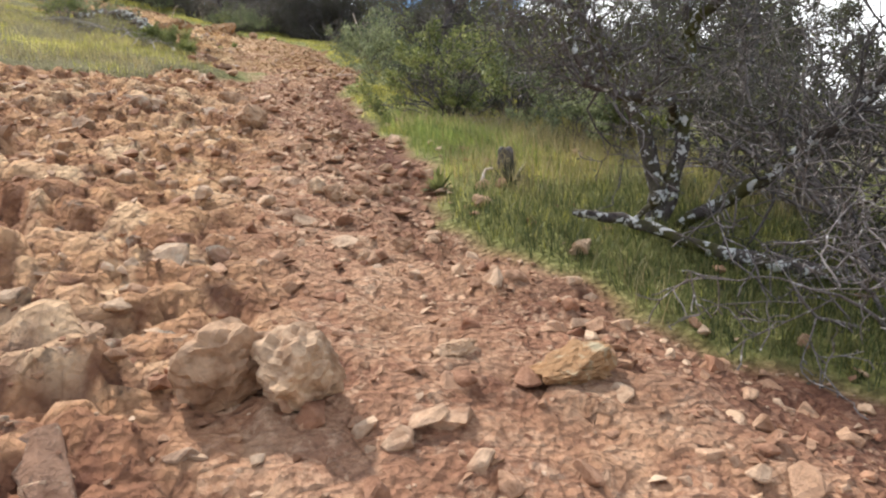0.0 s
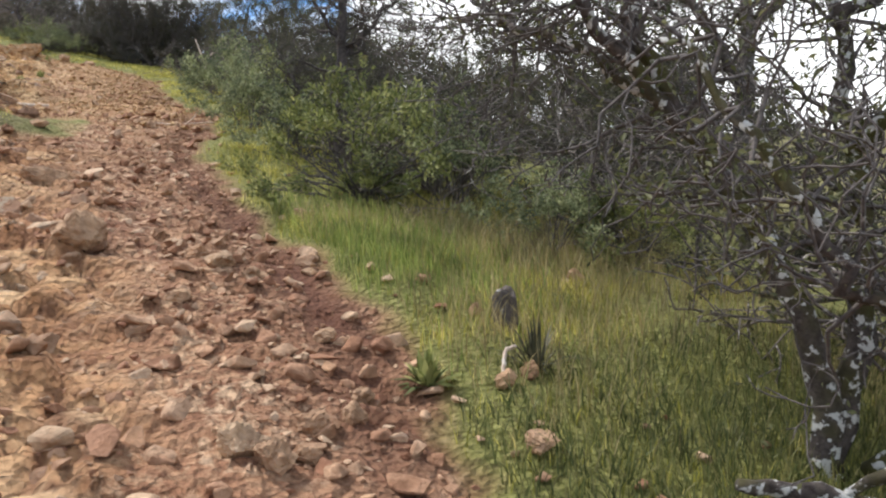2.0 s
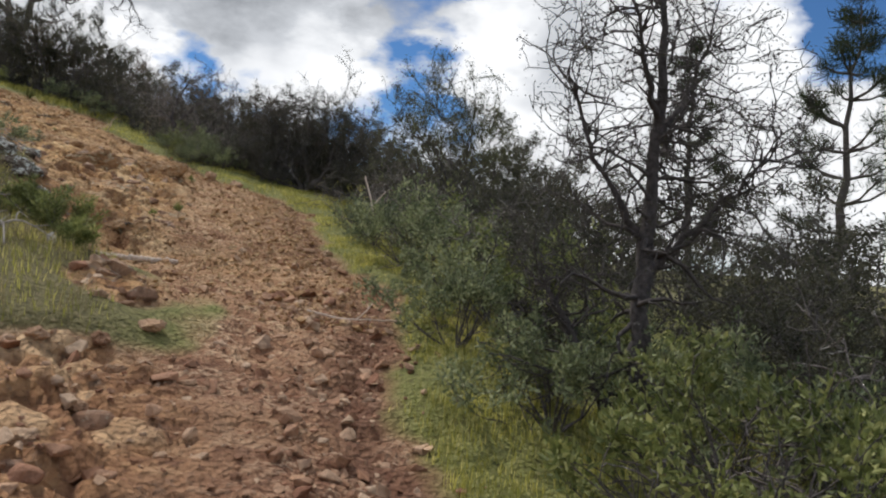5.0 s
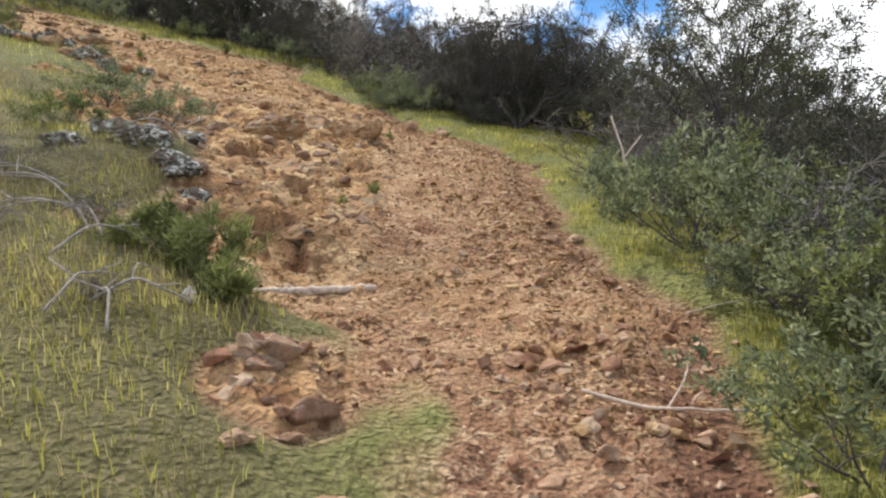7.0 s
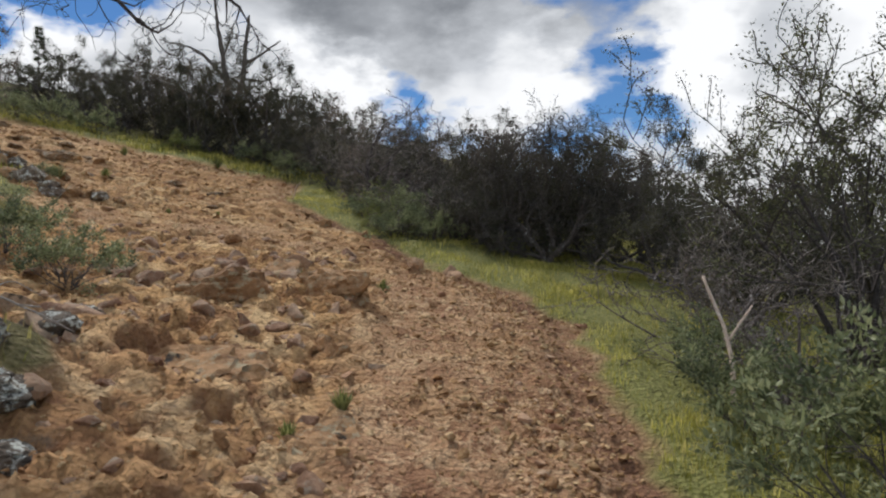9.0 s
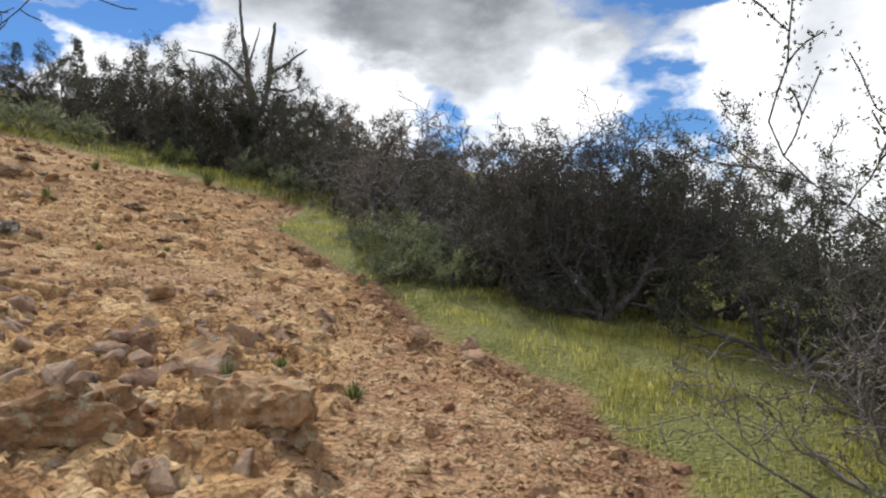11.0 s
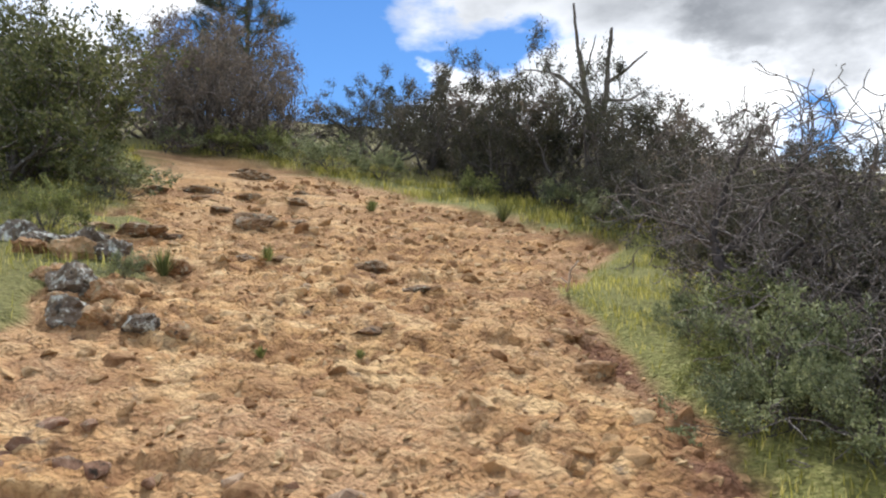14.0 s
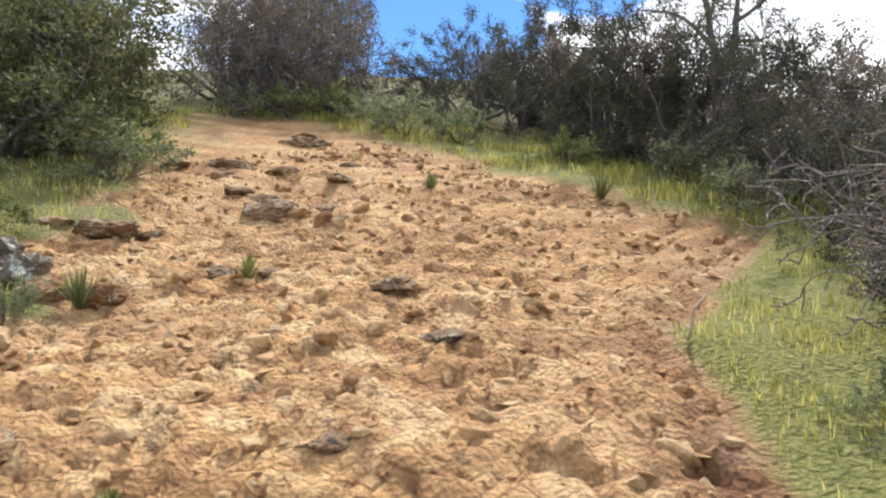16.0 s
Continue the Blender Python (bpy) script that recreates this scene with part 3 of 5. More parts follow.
def build_stones():
    rng = np.random.default_rng(3)
    for name, n, lo, hi, box, mat, label, shapes, keep, sunk in (
        ("gravel", 24000, 0.007, 0.026, (-4, 2.2, -6.3, 3), STONE, "loose tan and rust-red gravel on the trail", CHIPS, stony, 0.0),
        ("gravel", 30000, 0.008, 0.027, (-2, 1.5, 2, 10), OCHRE, "loose pale ochre gravel on the trail", CHIPS, stony, 0.0),
        ("gravel", 6000, 0.010, 0.030, (-9, 0.5, 8.5, 18), OCHRE, "loose ochre rock chips over the broad slope", CHIPS, stony, 0.0),
        ("rubble", 8500, 0.020, 0.080, (-4, 2.0, -6.3, 3), STONE, "angular tan rubble stones half sunk in red soil", SHAPES, stony, 0.0),
        ("rubble", 4200, 0.016, 0.055, (-3, 1.5, 2, 10), OCHRE, "angular ochre rubble stones half sunk in the tread", SHAPES, stony, 0.0),
        ("rubble", 6500, 0.028, 0.10, (-9, 0.3, 8.8, 18), OCHRE, "packed ochre rubble half sunk in the slope", SHAPES, stony, 0.3),
        ("broken_bedrock", 3000, 0.05, 0.17, (-3.5, 0.5, -6.2, 9.5), BANKROCK, "broken tan bedrock blocks in the eroded bank", BLOCKS, lambda x, y: banked(x, y) * ~nearest_bank(x, y), 0.25),
        ("broken_bedrock", 3600, 0.06, 0.20, (-9, -0.5, 9.2, 17), OCHRE, "fractured ochre bedrock flush with the slope", BLOCKS, lambda x, y: banked(x, y) * ~nearest_slope(x, y), 0.5),
    ):
        x, y = scatter(rng, n, box, keep)
        size = lo + (hi - lo) * rng.uniform(0, 1, len(x)) ** 2.2
        z = ground_height(x, y) + size * (rng.uniform(-0.15, 0.30, len(x)) - sunk)
        v, f = many(shapes, rng, np.stack([x, y, z], 1), size)
        tagged(new(name, mesh_from(name, v, f, mat)), label, "stones", kind="stuff")
    # stones scattered in the turf beside the trail
    x, y = scatter(rng, 900, (0.8, 2.6, -5.5, 3), lambda x, y: np.clip(-dirt_inside(x, y) / 0.05, 0, 1) * np.exp(np.minimum(0, dirt_inside(x, y)) / 0.35) * 0.5)
    size = rng.uniform(0.012, 0.05, len(x))
    v, f = many(SHAPES, rng, np.stack([x, y, ground_height(x, y) + size * 0.4], 1), size)
    tagged(new("turf_stones", mesh_from("turf_stones", v, f, STONE)), "small pale stones lying in short grass", "stones", kind="stuff")


build_stones()


def boulder_mesh(name, seed, size, mat, rough=0.42, knobs=7):
    """A weathered boulder: a hull cut by a few flat breaks, then broken up by noise."""
    r = random.Random(seed)
    bm = bmesh.new()
    bmesh.ops.create_icosphere(bm, subdivisions=4, radius=1.0)
    cuts = [(Vector((r.gauss(0, 1), r.gauss(0, 1), r.gauss(0, 0.8))).normalized(), r.uniform(0.45, 0.8)) for _ in range(5 + knobs)]
    for v in bm.verts:
        p = v.co.copy()
        for n, d in cuts:
            over = p.dot(n) - d
            if over > 0:
                p -= n * over * 0.8
        q = Vector((p.x * size[0], p.y * size[1], p.z * size[2])) * (2.4 / max(size)) + Vector((seed, 0, 0))
        p *= 1 + rough * noise.noise(q) + rough * 0.6 * noise.noise(q * 2.7) + rough * 0.4 * noise.noise(q * 6.5) + rough * 0.32 * noise.noise(q * 13) + rough * 0.15 * noise.noise(q * 30)
        v.co = Vector((p.x * size[0], p.y * size[1], p.z * size[2]))
    me = bpy.data.meshes.new(name)
    bm.to_mesh(me)
    bm.free()
    me.materials.append(mat)
    return me


def rock(x, y, size, seed, label, mat=BOULDER, turn=0.0, sink=0.3, name="rock", lean=(0, 0), group=""):
    ob = new(name, boulder_mesh(name, seed, size, mat, 0.24 if mat is BOULDER else 0.27))
    ob.matrix_world = pose(x, y, at_ground(x, y) + size[2] * (1 - 2 * sink), lean[0], lean[1], turn)
    return tagged(ob, label, "rock", group)


rock(0.12, -5.42, (0.155, 0.13, 0.12), 1, "pale tan boulder half sunk in the red trail soil", turn=20, sink=0.22)
rock(0.27, -5.50, (0.135, 0.12, 0.115), 2, "tan boulder with a dark hollow and flat top", turn=-30, sink=0.22)
rock(0.72, -5.22, (0.085, 0.06, 0.03), 3, "flat pink-tan rock lying on the trail", turn=40, sink=0.35)
rock(1.02, -5.35, (0.16, 0.12, 0.07), 4, "dark grey-red rock at the trail edge", OUTCROP, 10, 0.4)
rock(-0.35, -5.1, (0.13, 0.10, 0.07), 5, "weathered tan rock bedded in the bank", turn=70, sink=0.4)
rock(-0.62, -4.9, (0.10, 0.08, 0.05), 6, "pale rock bedded in the bank", turn=120, sink=0.4)
for n, (x, y, s, turn) in enumerate(((0.62, -3.45, 0.062, 10), (0.74, -3.42, 0.06, 70), (0.40, -3.58, 0.085, 30), (0.47, -3.66, 0.07, 110), (0.56, -3.62, 0.05, 0),
        (0.82, -3.28, 0.055, 45), (0.36, -2.52, 0.05, 5), (0.82, -2.84, 0.05, 60), (0.62, -1.91, 0.06, 15), (0.35, -1.64, 0.055, 80), (0.48, -1.95, 0.07, 130),
        (0.55, -2.12, 0.075, 20), (0.68, -2.2, 0.05, 50), (0.03, -1.95, 0.15, 35), (0.71, -4.25, 0.06, 15), (0.85, -4.15, 0.05, 100), (0.55, -4.35, 0.055, 65))):
    rock(x, y, (s, s * 0.8, s * 0.65), 10 + n, "angular tan rock loose on the trail", turn=turn, sink=0.25, group="loose rocks on the trail")
for n, (x, y, s, turn) in enumerate(((1.17, -3.74, 0.06, 0), (1.28, -3.36, 0.05, 30), (1.40, -3.30, 0.05, 80), (1.16, -1.07, 0.05, 10), (1.46, -2.75, 0.045, 60), (1.45, -4.35, 0.06, 20), (2.2, -2.35, 0.06, 0))):
    rock(x, y, (s, s * 0.8, s * 0.7), 40 + n, "small orange-tan rock lying in the grass", turn=turn, sink=0.15, group="rocks in the grass")
for n, (x, y, s, turn) in enumerate(((-0.43, 0.97, 0.13, 15), (-0.33, 1.43, 0.12, 60), (-0.52, 1.2, 0.10, 100), (-0.62, 1.65, 0.08, 30), (-0.47, 0.4, 0.09, 75), (-0.75, 1.0, 0.09, 10),
        (-0.30, 1.05, 0.07, 130), (-0.1, 0.92, 0.06, 40), (-0.2, -0.5, 0.17, 20), (-0.55, 0.0, 0.10, 90), (-0.48, 1.8, 0.06, 50))):
    rock(x, y, (s * 0.85, s * 0.6, s * 0.38), 60 + n, "blocky tan rock in the crumbling bank beside grass", turn=turn, sink=0.45, group="rocks of the crumbling bank")
rock(0.68, 4.54, (0.15, 0.10, 0.04), 80, "flat pale tan rock lying on the trail", turn=15, sink=0.3)
rock(0.90, 4.62, (0.10, 0.06, 0.035), 81, "flat tan rock at the trail edge", turn=70, sink=0.3)
rock(-0.36, 9.12, (0.12, 0.10, 0.09), 82, "blocky rust-brown rock on the trail", turn=25, sink=0.2)
rock(-0.02, 9.25, (0.10, 0.08, 0.06), 83, "blocky tan rock on the trail", turn=65, sink=0.2)
rock(0.03, 8.83, (0.11, 0.08, 0.055), 84, "pale pink-tan rock on the trail", turn=-20, sink=0.2)
rock(0.34, 7.08, (0.09, 0.07, 0.05), 85, "small tan rock on the trail", turn=10, sink=0.25)
rock(-0.52, 4.95, (0.30, 0.36, 0.27), 86, "dark brown outcrop block beside the tread", OUTCROP, 20, 0.74, "outcrop_rock")
rock(-1.35, 5.5, (0.45, 0.42, 0.26), 87, "broad tan outcrop slab in the bank", OUTCROP, 50, 0.74, "outcrop_rock")
rock(-0.80, 4.15, (0.26, 0.26, 0.19), 88, "brown outcrop block crusted with pale lichen", OUTCROP, 75, 0.74, "outcrop_rock")
rock(-0.84, 7.22, (0.40, 0.22, 0.20), 89, "long grey-brown boulder with a dark overhang", OUTCROP, -38, 0.30, "outcrop_rock", (0, -6))
rock(-1.62, 6.85, (0.42, 0.36, 0.20), 90, "lichen-speckled grey-brown outcrop above the trail", OUTCROP, 15, 0.58, "outcrop_rock")
rock(-0.70, 6.15, (0.24, 0.20, 0.21), 91, "flat brown outcrop slab in the bank", OUTCROP, 100, 0.74, "outcrop_rock")
rock(-1.45, 8.1, (0.38, 0.26, 0.21), 92, "weathered tan outcrop slab in the bank", OUTCROP, 30, 0.74, "outcrop_rock")
for n, (x, y, s, turn) in enumerate(((-1.75, 4.45, 0.20, 0), (-2.05, 4.75, 0.24, 40), (-1.55, 4.25, 0.15, 80), (-2.35, 5.0, 0.22, 20), (-1.9, 5.15, 0.18, 65), (-2.5, 4.6, 0.16, 10), (-2.0, 5.75, 0.16, 90), (-2.9, 5.9, 0.25, 30))):
    rock(x, y, (s * 1.15, s * 0.95, s * 0.55), 100 + n, "grey rock crusted with white-green lichen", LICHEN_ROCK, turn, 0.5, group="lichen rocks above the trail")
for n, (x, y, s, turn) in enumerate(((-6.25, 11.05, 0.20, 0), (-5.95, 11.2, 0.22, 40), (-5.65, 11.25, 0.17, 80), (-5.05, 10.5, 0.20, 20), (-4.6, 10.2, 0.17, 65), (-4.1, 10.3, 0.10, 10), (-6.6, 11.0, 0.18, 30))):
    rock(x, y, (s * 1.15, s, s * 0.8), 120 + n, "grey boulder crusted with pale green lichen", LICHEN_ROCK, turn, 0.45, group="lichen boulders beside grass")
for n, (x, y, s, turn) in enumerate(((-6.1, 10.85, 0.16, 10), (-5.75, 11.0, 0.19, 70), (-5.45, 11.3, 0.14, 120), (-5.35, 10.55, 0.14, 35), (-4.9, 10.35, 0.15, 80), (-4.35, 10.25, 0.14, 15), (-4.25, 10.42, 0.12, 60), (-3.92, 10.45, 0.09, 95), (-5.2, 11.5, 0.13, 25), (-4.75, 10.5, 0.12, 5))):
    rock(x, y, (s * 1.2, s, s * 0.75), 170 + n, "dark brown weathered boulder among lichen rocks", OUTCROP, turn, 0.45, "outcrop_rock", group="lichen boulders beside grass")
for n, (x, y, s, turn) in enumerate(((-6.3, 13.6, 0.36, 15), (-5.9, 13.9, 0.22, 60), (-8.4, 14.7, 0.34, 10), (-7.7, 14.9, 0.22, 50), (-9.4, 16.7, 0.40, 0), (-4.1, 11.85, 0.15, 70), (-4.22, 12.85, 0.20, 30),
        (-5.2, 12.25, 0.18, 0), (-6.45, 12.15, 0.30, 25), (-7.2, 13.9, 0.2, 90), (-4.95, 12.5, 0.13, 40), (-6.9, 15.0, 0.25, 120), (-3.4, 12.3, 0.14, 15), (-3.1, 11.3, 0.13, 55), (-6.9, 13.95, 0.2, 35), (-6.05, 14.0, 0.18, 80), (-8.8, 14.2, 0.26, 5), (-8.05, 14.35, 0.16, 70), (-6.95, 12.0, 0.2, 45), (-6.35, 12.45, 0.14, 100), (-10.2, 17.3, 0.26, 20), (-7.4, 15.6, 0.16, 60))):
    rock(x, y, (s * 1.05, s * 0.75, s * 0.30), 140 + n, "dark lichen-spotted rock rising from the ochre slope", SPECKLED, turn, 0.54, "outcrop_rock", group="dark rocks on the ochre slope")
rock(-1.06, 2.62, (0.035, 0.03, 0.045), 161, "small chalk-white rock in the grass", PALE_ROCK, 10, 0.2)
rock(-1.72, 11.6, (0.14, 0.10, 0.07), 160, "brown rock above a washed-out hollow at the edge", OUTCROP, 10, 0.25)


# ---- plants ----
def tubes(segs, sides):
    """Tapered tubes for segments (p0, p1, r0, r1)."""
    s = np.asarray(segs, float)
    p0, p1, r0, r1 = s[:, :3], s[:, 3:6], s[:, 6], s[:, 7]
    d = p1 - p0
    d /= np.maximum(np.linalg.norm(d, axis=1, keepdims=True), 1e-6)
    ref = np.where(np.abs(d[:, 2:3]) > 0.9, np.array([[1.0, 0, 0]]), np.array([[0, 0, 1.0]]))
    a = np.cross(d, ref)
    a /= np.maximum(np.linalg.norm(a, axis=1, keepdims=True), 1e-6)
    b = np.cross(d, a)
    ang = np.arange(sides) * 2 * math.pi / sides
    ring = a[:, None, :] * np.cos(ang)[None, :, None] + b[:, None, :] * np.sin(ang)[None, :, None]
    v = np.concatenate([p0[:, None] + ring * r0[:, None, None], p1[:, None] + ring * r1[:, None, None]], 1)
    k = np.arange(sides)
    f = np.stack([k, (k + 1) % sides, (k + 1) % sides + sides, k + sides], 1)
    return v.reshape(-1, 3), (f[None] + (np.arange(len(s)) * 2 * sides)[:, None, None]).reshape(-1, 4)


def limb_tube(chain, sides=8):
    """One unbroken tube through (point, radius) pairs, closed to a point at its end."""
    pts, rad = np.array([p for p, _ in chain], float), np.array([q for _, q in chain], float)
    d = np.gradient(pts, axis=0)
    d /= np.maximum(np.linalg.norm(d, axis=1, keepdims=True), 1e-6)
    a = np.cross(d, np.array([0.31, 0.82, 0.48]))
    a /= np.maximum(np.linalg.norm(a, axis=1, keepdims=True), 1e-6)
    b = np.cross(d, a)
    ang = np.arange(sides) * 2 * math.pi / sides
    lump = 1 + 0.16 * np.sin(np.arange(len(pts))[:, None] * 1.7 + ang[None] * 2) * np.cos(np.arange(len(pts))[:, None] * 0.9)
    ring = pts[:, None] + (a[:, None] * np.cos(ang)[None, :, None] + b[:, None] * np.sin(ang)[None, :, None]) * (rad[:, None] * lump)[:, :, None]
    v = np.concatenate([ring.reshape(-1, 3), pts[-1:] + d[-1:] * rad[-1] * 0.6, pts[:1] - d[:1] * rad[0] * 0.2])
    f, tip, n = [], len(v) - 2, len(pts)
    for i in range(n - 1):
        for k in range(sides):
            o, w = i * sides, (k + 1) % sides
            f.append((o + k, o + w, o + sides + w))
            f.append((o + k, o + sides + w, o + sides + k))
    f += [((n - 1) * sides + k, (n - 1) * sides + (k + 1) % sides, tip) for k in range(sides)]
    f += [((k + 1) % sides, k, tip + 1) for k in range(sides)]
    return v, np.array(f)


def grow(r, p, d, length, radius, depth, style, segs, sites):
    """One limb with its side shoots, appended to segs; places for leaves go to sites."""
    n = max(3, int(style["steps"] * (0.6 + 0.4 * depth / style["depth"])))
    step = length / n
    for i in range(n):
        wob = style["wobble"]
        d = (d + Vector((r.gauss(0, wob), r.gauss(0, wob), r.gauss(0, wob) + style["lift"]))).normalized()
        q = p + d * step
        r0, r1 = radius * (1 - 0.75 * i / n), radius * (1 - 0.75 * (i + 1) / n)
        segs.append((*p, *q, max(r0, style["thin"]), max(r1, style["thin"] * 0.8)))
        if depth <= style["leafy"]:
            sites.append((*q, *d))
        if depth > 0 and i >= style["bare"] * n and r.random() < style["fork"]:
            for _ in range(style["shoots"]):
                side = Vector((r.gauss(0, 1), r.gauss(0, 1), r.gauss(0, 0.7))).normalized()
                e = (d * (1 - style["spread"]) + side * style["spread"]).normalized()
                grow(r, q, e, length * style["ratio"] * r.uniform(0.65, 1.15), r1 * 0.62, depth - 1, style, segs, sites)
        p = q


def style(**kw):
    base = dict(steps=5, wobble=0.22, lift=0.05, thin=0.0022, leafy=1, bare=0.3, fork=0.75, shoots=1, spread=0.6, ratio=0.58, depth=4)
    base.update(kw)
    return base


def leaves(rng, sites, per, size, spread, long=2.2, single=False):
    """Folded leaf blades round the given places."""
    s = np.repeat(np.asarray(sites, float), per, axis=0)
    n = len(s)
    c = s[:, :3] + rng.normal(0, spread, (n, 3))
    way = s[:, 3:6] * 0.6 + rng.normal(0, 0.7, (n, 3)) + np.array([0, 0, 0.25])
    way /= np.linalg.norm(way, axis=1, keepdims=True)
    side = np.cross(way, rng.normal(0, 1, (n, 3)))
    side /= np.maximum(np.linalg.norm(side, axis=1, keepdims=True), 1e-6)
    up = np.cross(side, way)
    ln = size * rng.uniform(0.6, 1.3, (n, 1))
    w = ln / long
    if single:  # tiny leaves, one face each
        v = np.stack([c, c + way * ln * 0.7 + side * w * 0.9, c + way * ln - side * w * 0.3 + up * w * 0.2], 1)
        return v.reshape(-1, 3), np.arange(n * 3).reshape(-1, 3)
    v = np.stack([c, c + way * ln * 0.5 + side * w * 0.5 + up * w * 0.18, c + way * ln, c + way * ln * 0.5 - side * w * 0.5 + up * w * 0.18], 1)
    k = np.arange(n)[:, None] * 4
    return v.reshape(-1, 3), np.concatenate([k + np.array([[0, 1, 2]]), k + np.array([[0, 2, 3]])], 0)


def plant(name, seed, stems, reach, radius, st, lean, wood, leaf=None, per=2, size=0.02, spread=0.02, long=2.2, label="", category="shrub", group="", height=None, wood_name="wood", leaf_name="foliage", sides=4, single=False, rim=0.0):
    """A shrub or tree, an Empty at its foot with its wood and its leaves. height: the whole is scaled to it."""
    r, rng = random.Random(seed), np.random.default_rng(seed)
    segs, sites = [], []
    for i in range(stems):
        a = 2.4 * i + r.uniform(-0.4, 0.4)
        t = lean * (i + 0.5) / stems * 1.3 + r.uniform(-0.1, 0.1)
        d = Vector((math.cos(a) * t, math.sin(a) * t, 1.0)).normalized()
        foot = Vector((math.cos(a) * radius * 1.6, math.sin(a) * radius * 1.6, -0.06))
        grow(r, foot, d, reach * r.uniform(0.8, 1.15), radius * r.uniform(0.7, 1.1), st["depth"], st, segs, sites)
    segs, sites = np.array(segs), np.array(sites)
    if height:
        k = height / max(np.quantile(segs[:, 5], 0.995), 0.01)
        segs[:, :6] *= k
        sites[:, :3] *= k
    if rim:  # leaves only on the outer shell of the crown
        far = np.linalg.norm(sites[:, :3] * np.array([0.8, 0.8, 1.0]), axis=1)
        sites = sites[far > np.quantile(far, rim)]
    thing = tagged(new(name), label, category, group)
    thick = segs[:, 6] > 3.2 * st["thin"]
    v, f = tubes(segs[thick], sides + 1)
    part(wood_name, mesh_from(name + "_stems", v, f, wood, True), thing)
    v, f = tubes(segs[~thick], 3)
    part("brushwood", mesh_from(name + "_brushwood", v, f, TWIG if wood not in (DARK_BARK, DARK_STEM) else wood, True), thing)
    if leaf:
        v, f = leaves(rng, sites, per, size, spread, long, single)
        part(leaf_name, mesh_from(name + "_leaves", v, f, leaf), thing)
    return thing


def put(thing, x, y, turn, grow_by=1.0, wide=1.0, dz=0.0):
    thing.matrix_world = pose(x, y, at_ground(x, y) + dz, 0, 0, turn) @ Matrix.Diagonal((grow_by * wide, grow_by * wide, grow_by, 1))


SCRUB = style(steps=7, wobble=0.33, depth=3, fork=0.80, spread=0.62, ratio=0.44, bare=0.22, lift=0.05, thin=0.0031)
LEAFY = style(steps=5, wobble=0.20, depth=2, fork=1.0, spread=0.55, ratio=0.50, bare=0.2, lift=0.05, thin=0.0026)
BARE = style(steps=6, wobble=0.24, depth=3, fork=0.85, spread=0.58, ratio=0.52, bare=0.1, lift=0.02, thin=0.0034)
THICKET = style(steps=5, wobble=0.26, depth=3, fork=0.85, spread=0.62, ratio=0.52, bare=0.1, lift=0.03, thin=0.0042)
DOME = style(steps=6, wobble=0.15, depth=2, fork=0.95, spread=0.45, ratio=0.40, bare=0.3, lift=0.0, leafy=0, thin=0.0030)

SCRUB_LABEL = "grey-brown scrub bush with dense twigs and small dark leaves"
scrubs = [plant("scrub_bush", 200 + i, 11, 0.85, 0.022, SCRUB, 0.95, DARK_STEM, SCRUB_LEAF, 8, 0.018, 0.022, single=True, label=SCRUB_LABEL, category="bush", height=1.0) for i in range(4)]
bares = [plant("bare_bush", 230 + i, 11, 0.85, 0.018, BARE, 1.0, TWIG, SCRUB_LEAF, 1, 0.015, 0.008, label="dry grey twiggy bush, almost leafless", category="bush", height=1.0) for i in range(3)]
thickets = [plant("grey_thicket", 245 + i, 15, 0.85, 0.026, THICKET, 1.05, BARK, DRY_LEAF, 10, 0.025, 0.03, single=True, label="dense grey-brown thicket of bare twigs", category="bush", height=1.0) for i in range(2)]
leafies = [plant("leafy_shrub", 260 + i, 15, 0.70, 0.013, LEAFY, 1.5, DARK_STEM, (GREEN_LEAF, GREY_LEAF, GREY_LEAF)[i], 9, 0.056, 0.026, 2.5, rim=0.35, label="dense green leafy shrub beside the trail", category="shrub", height=1.0) for i in range(3)]

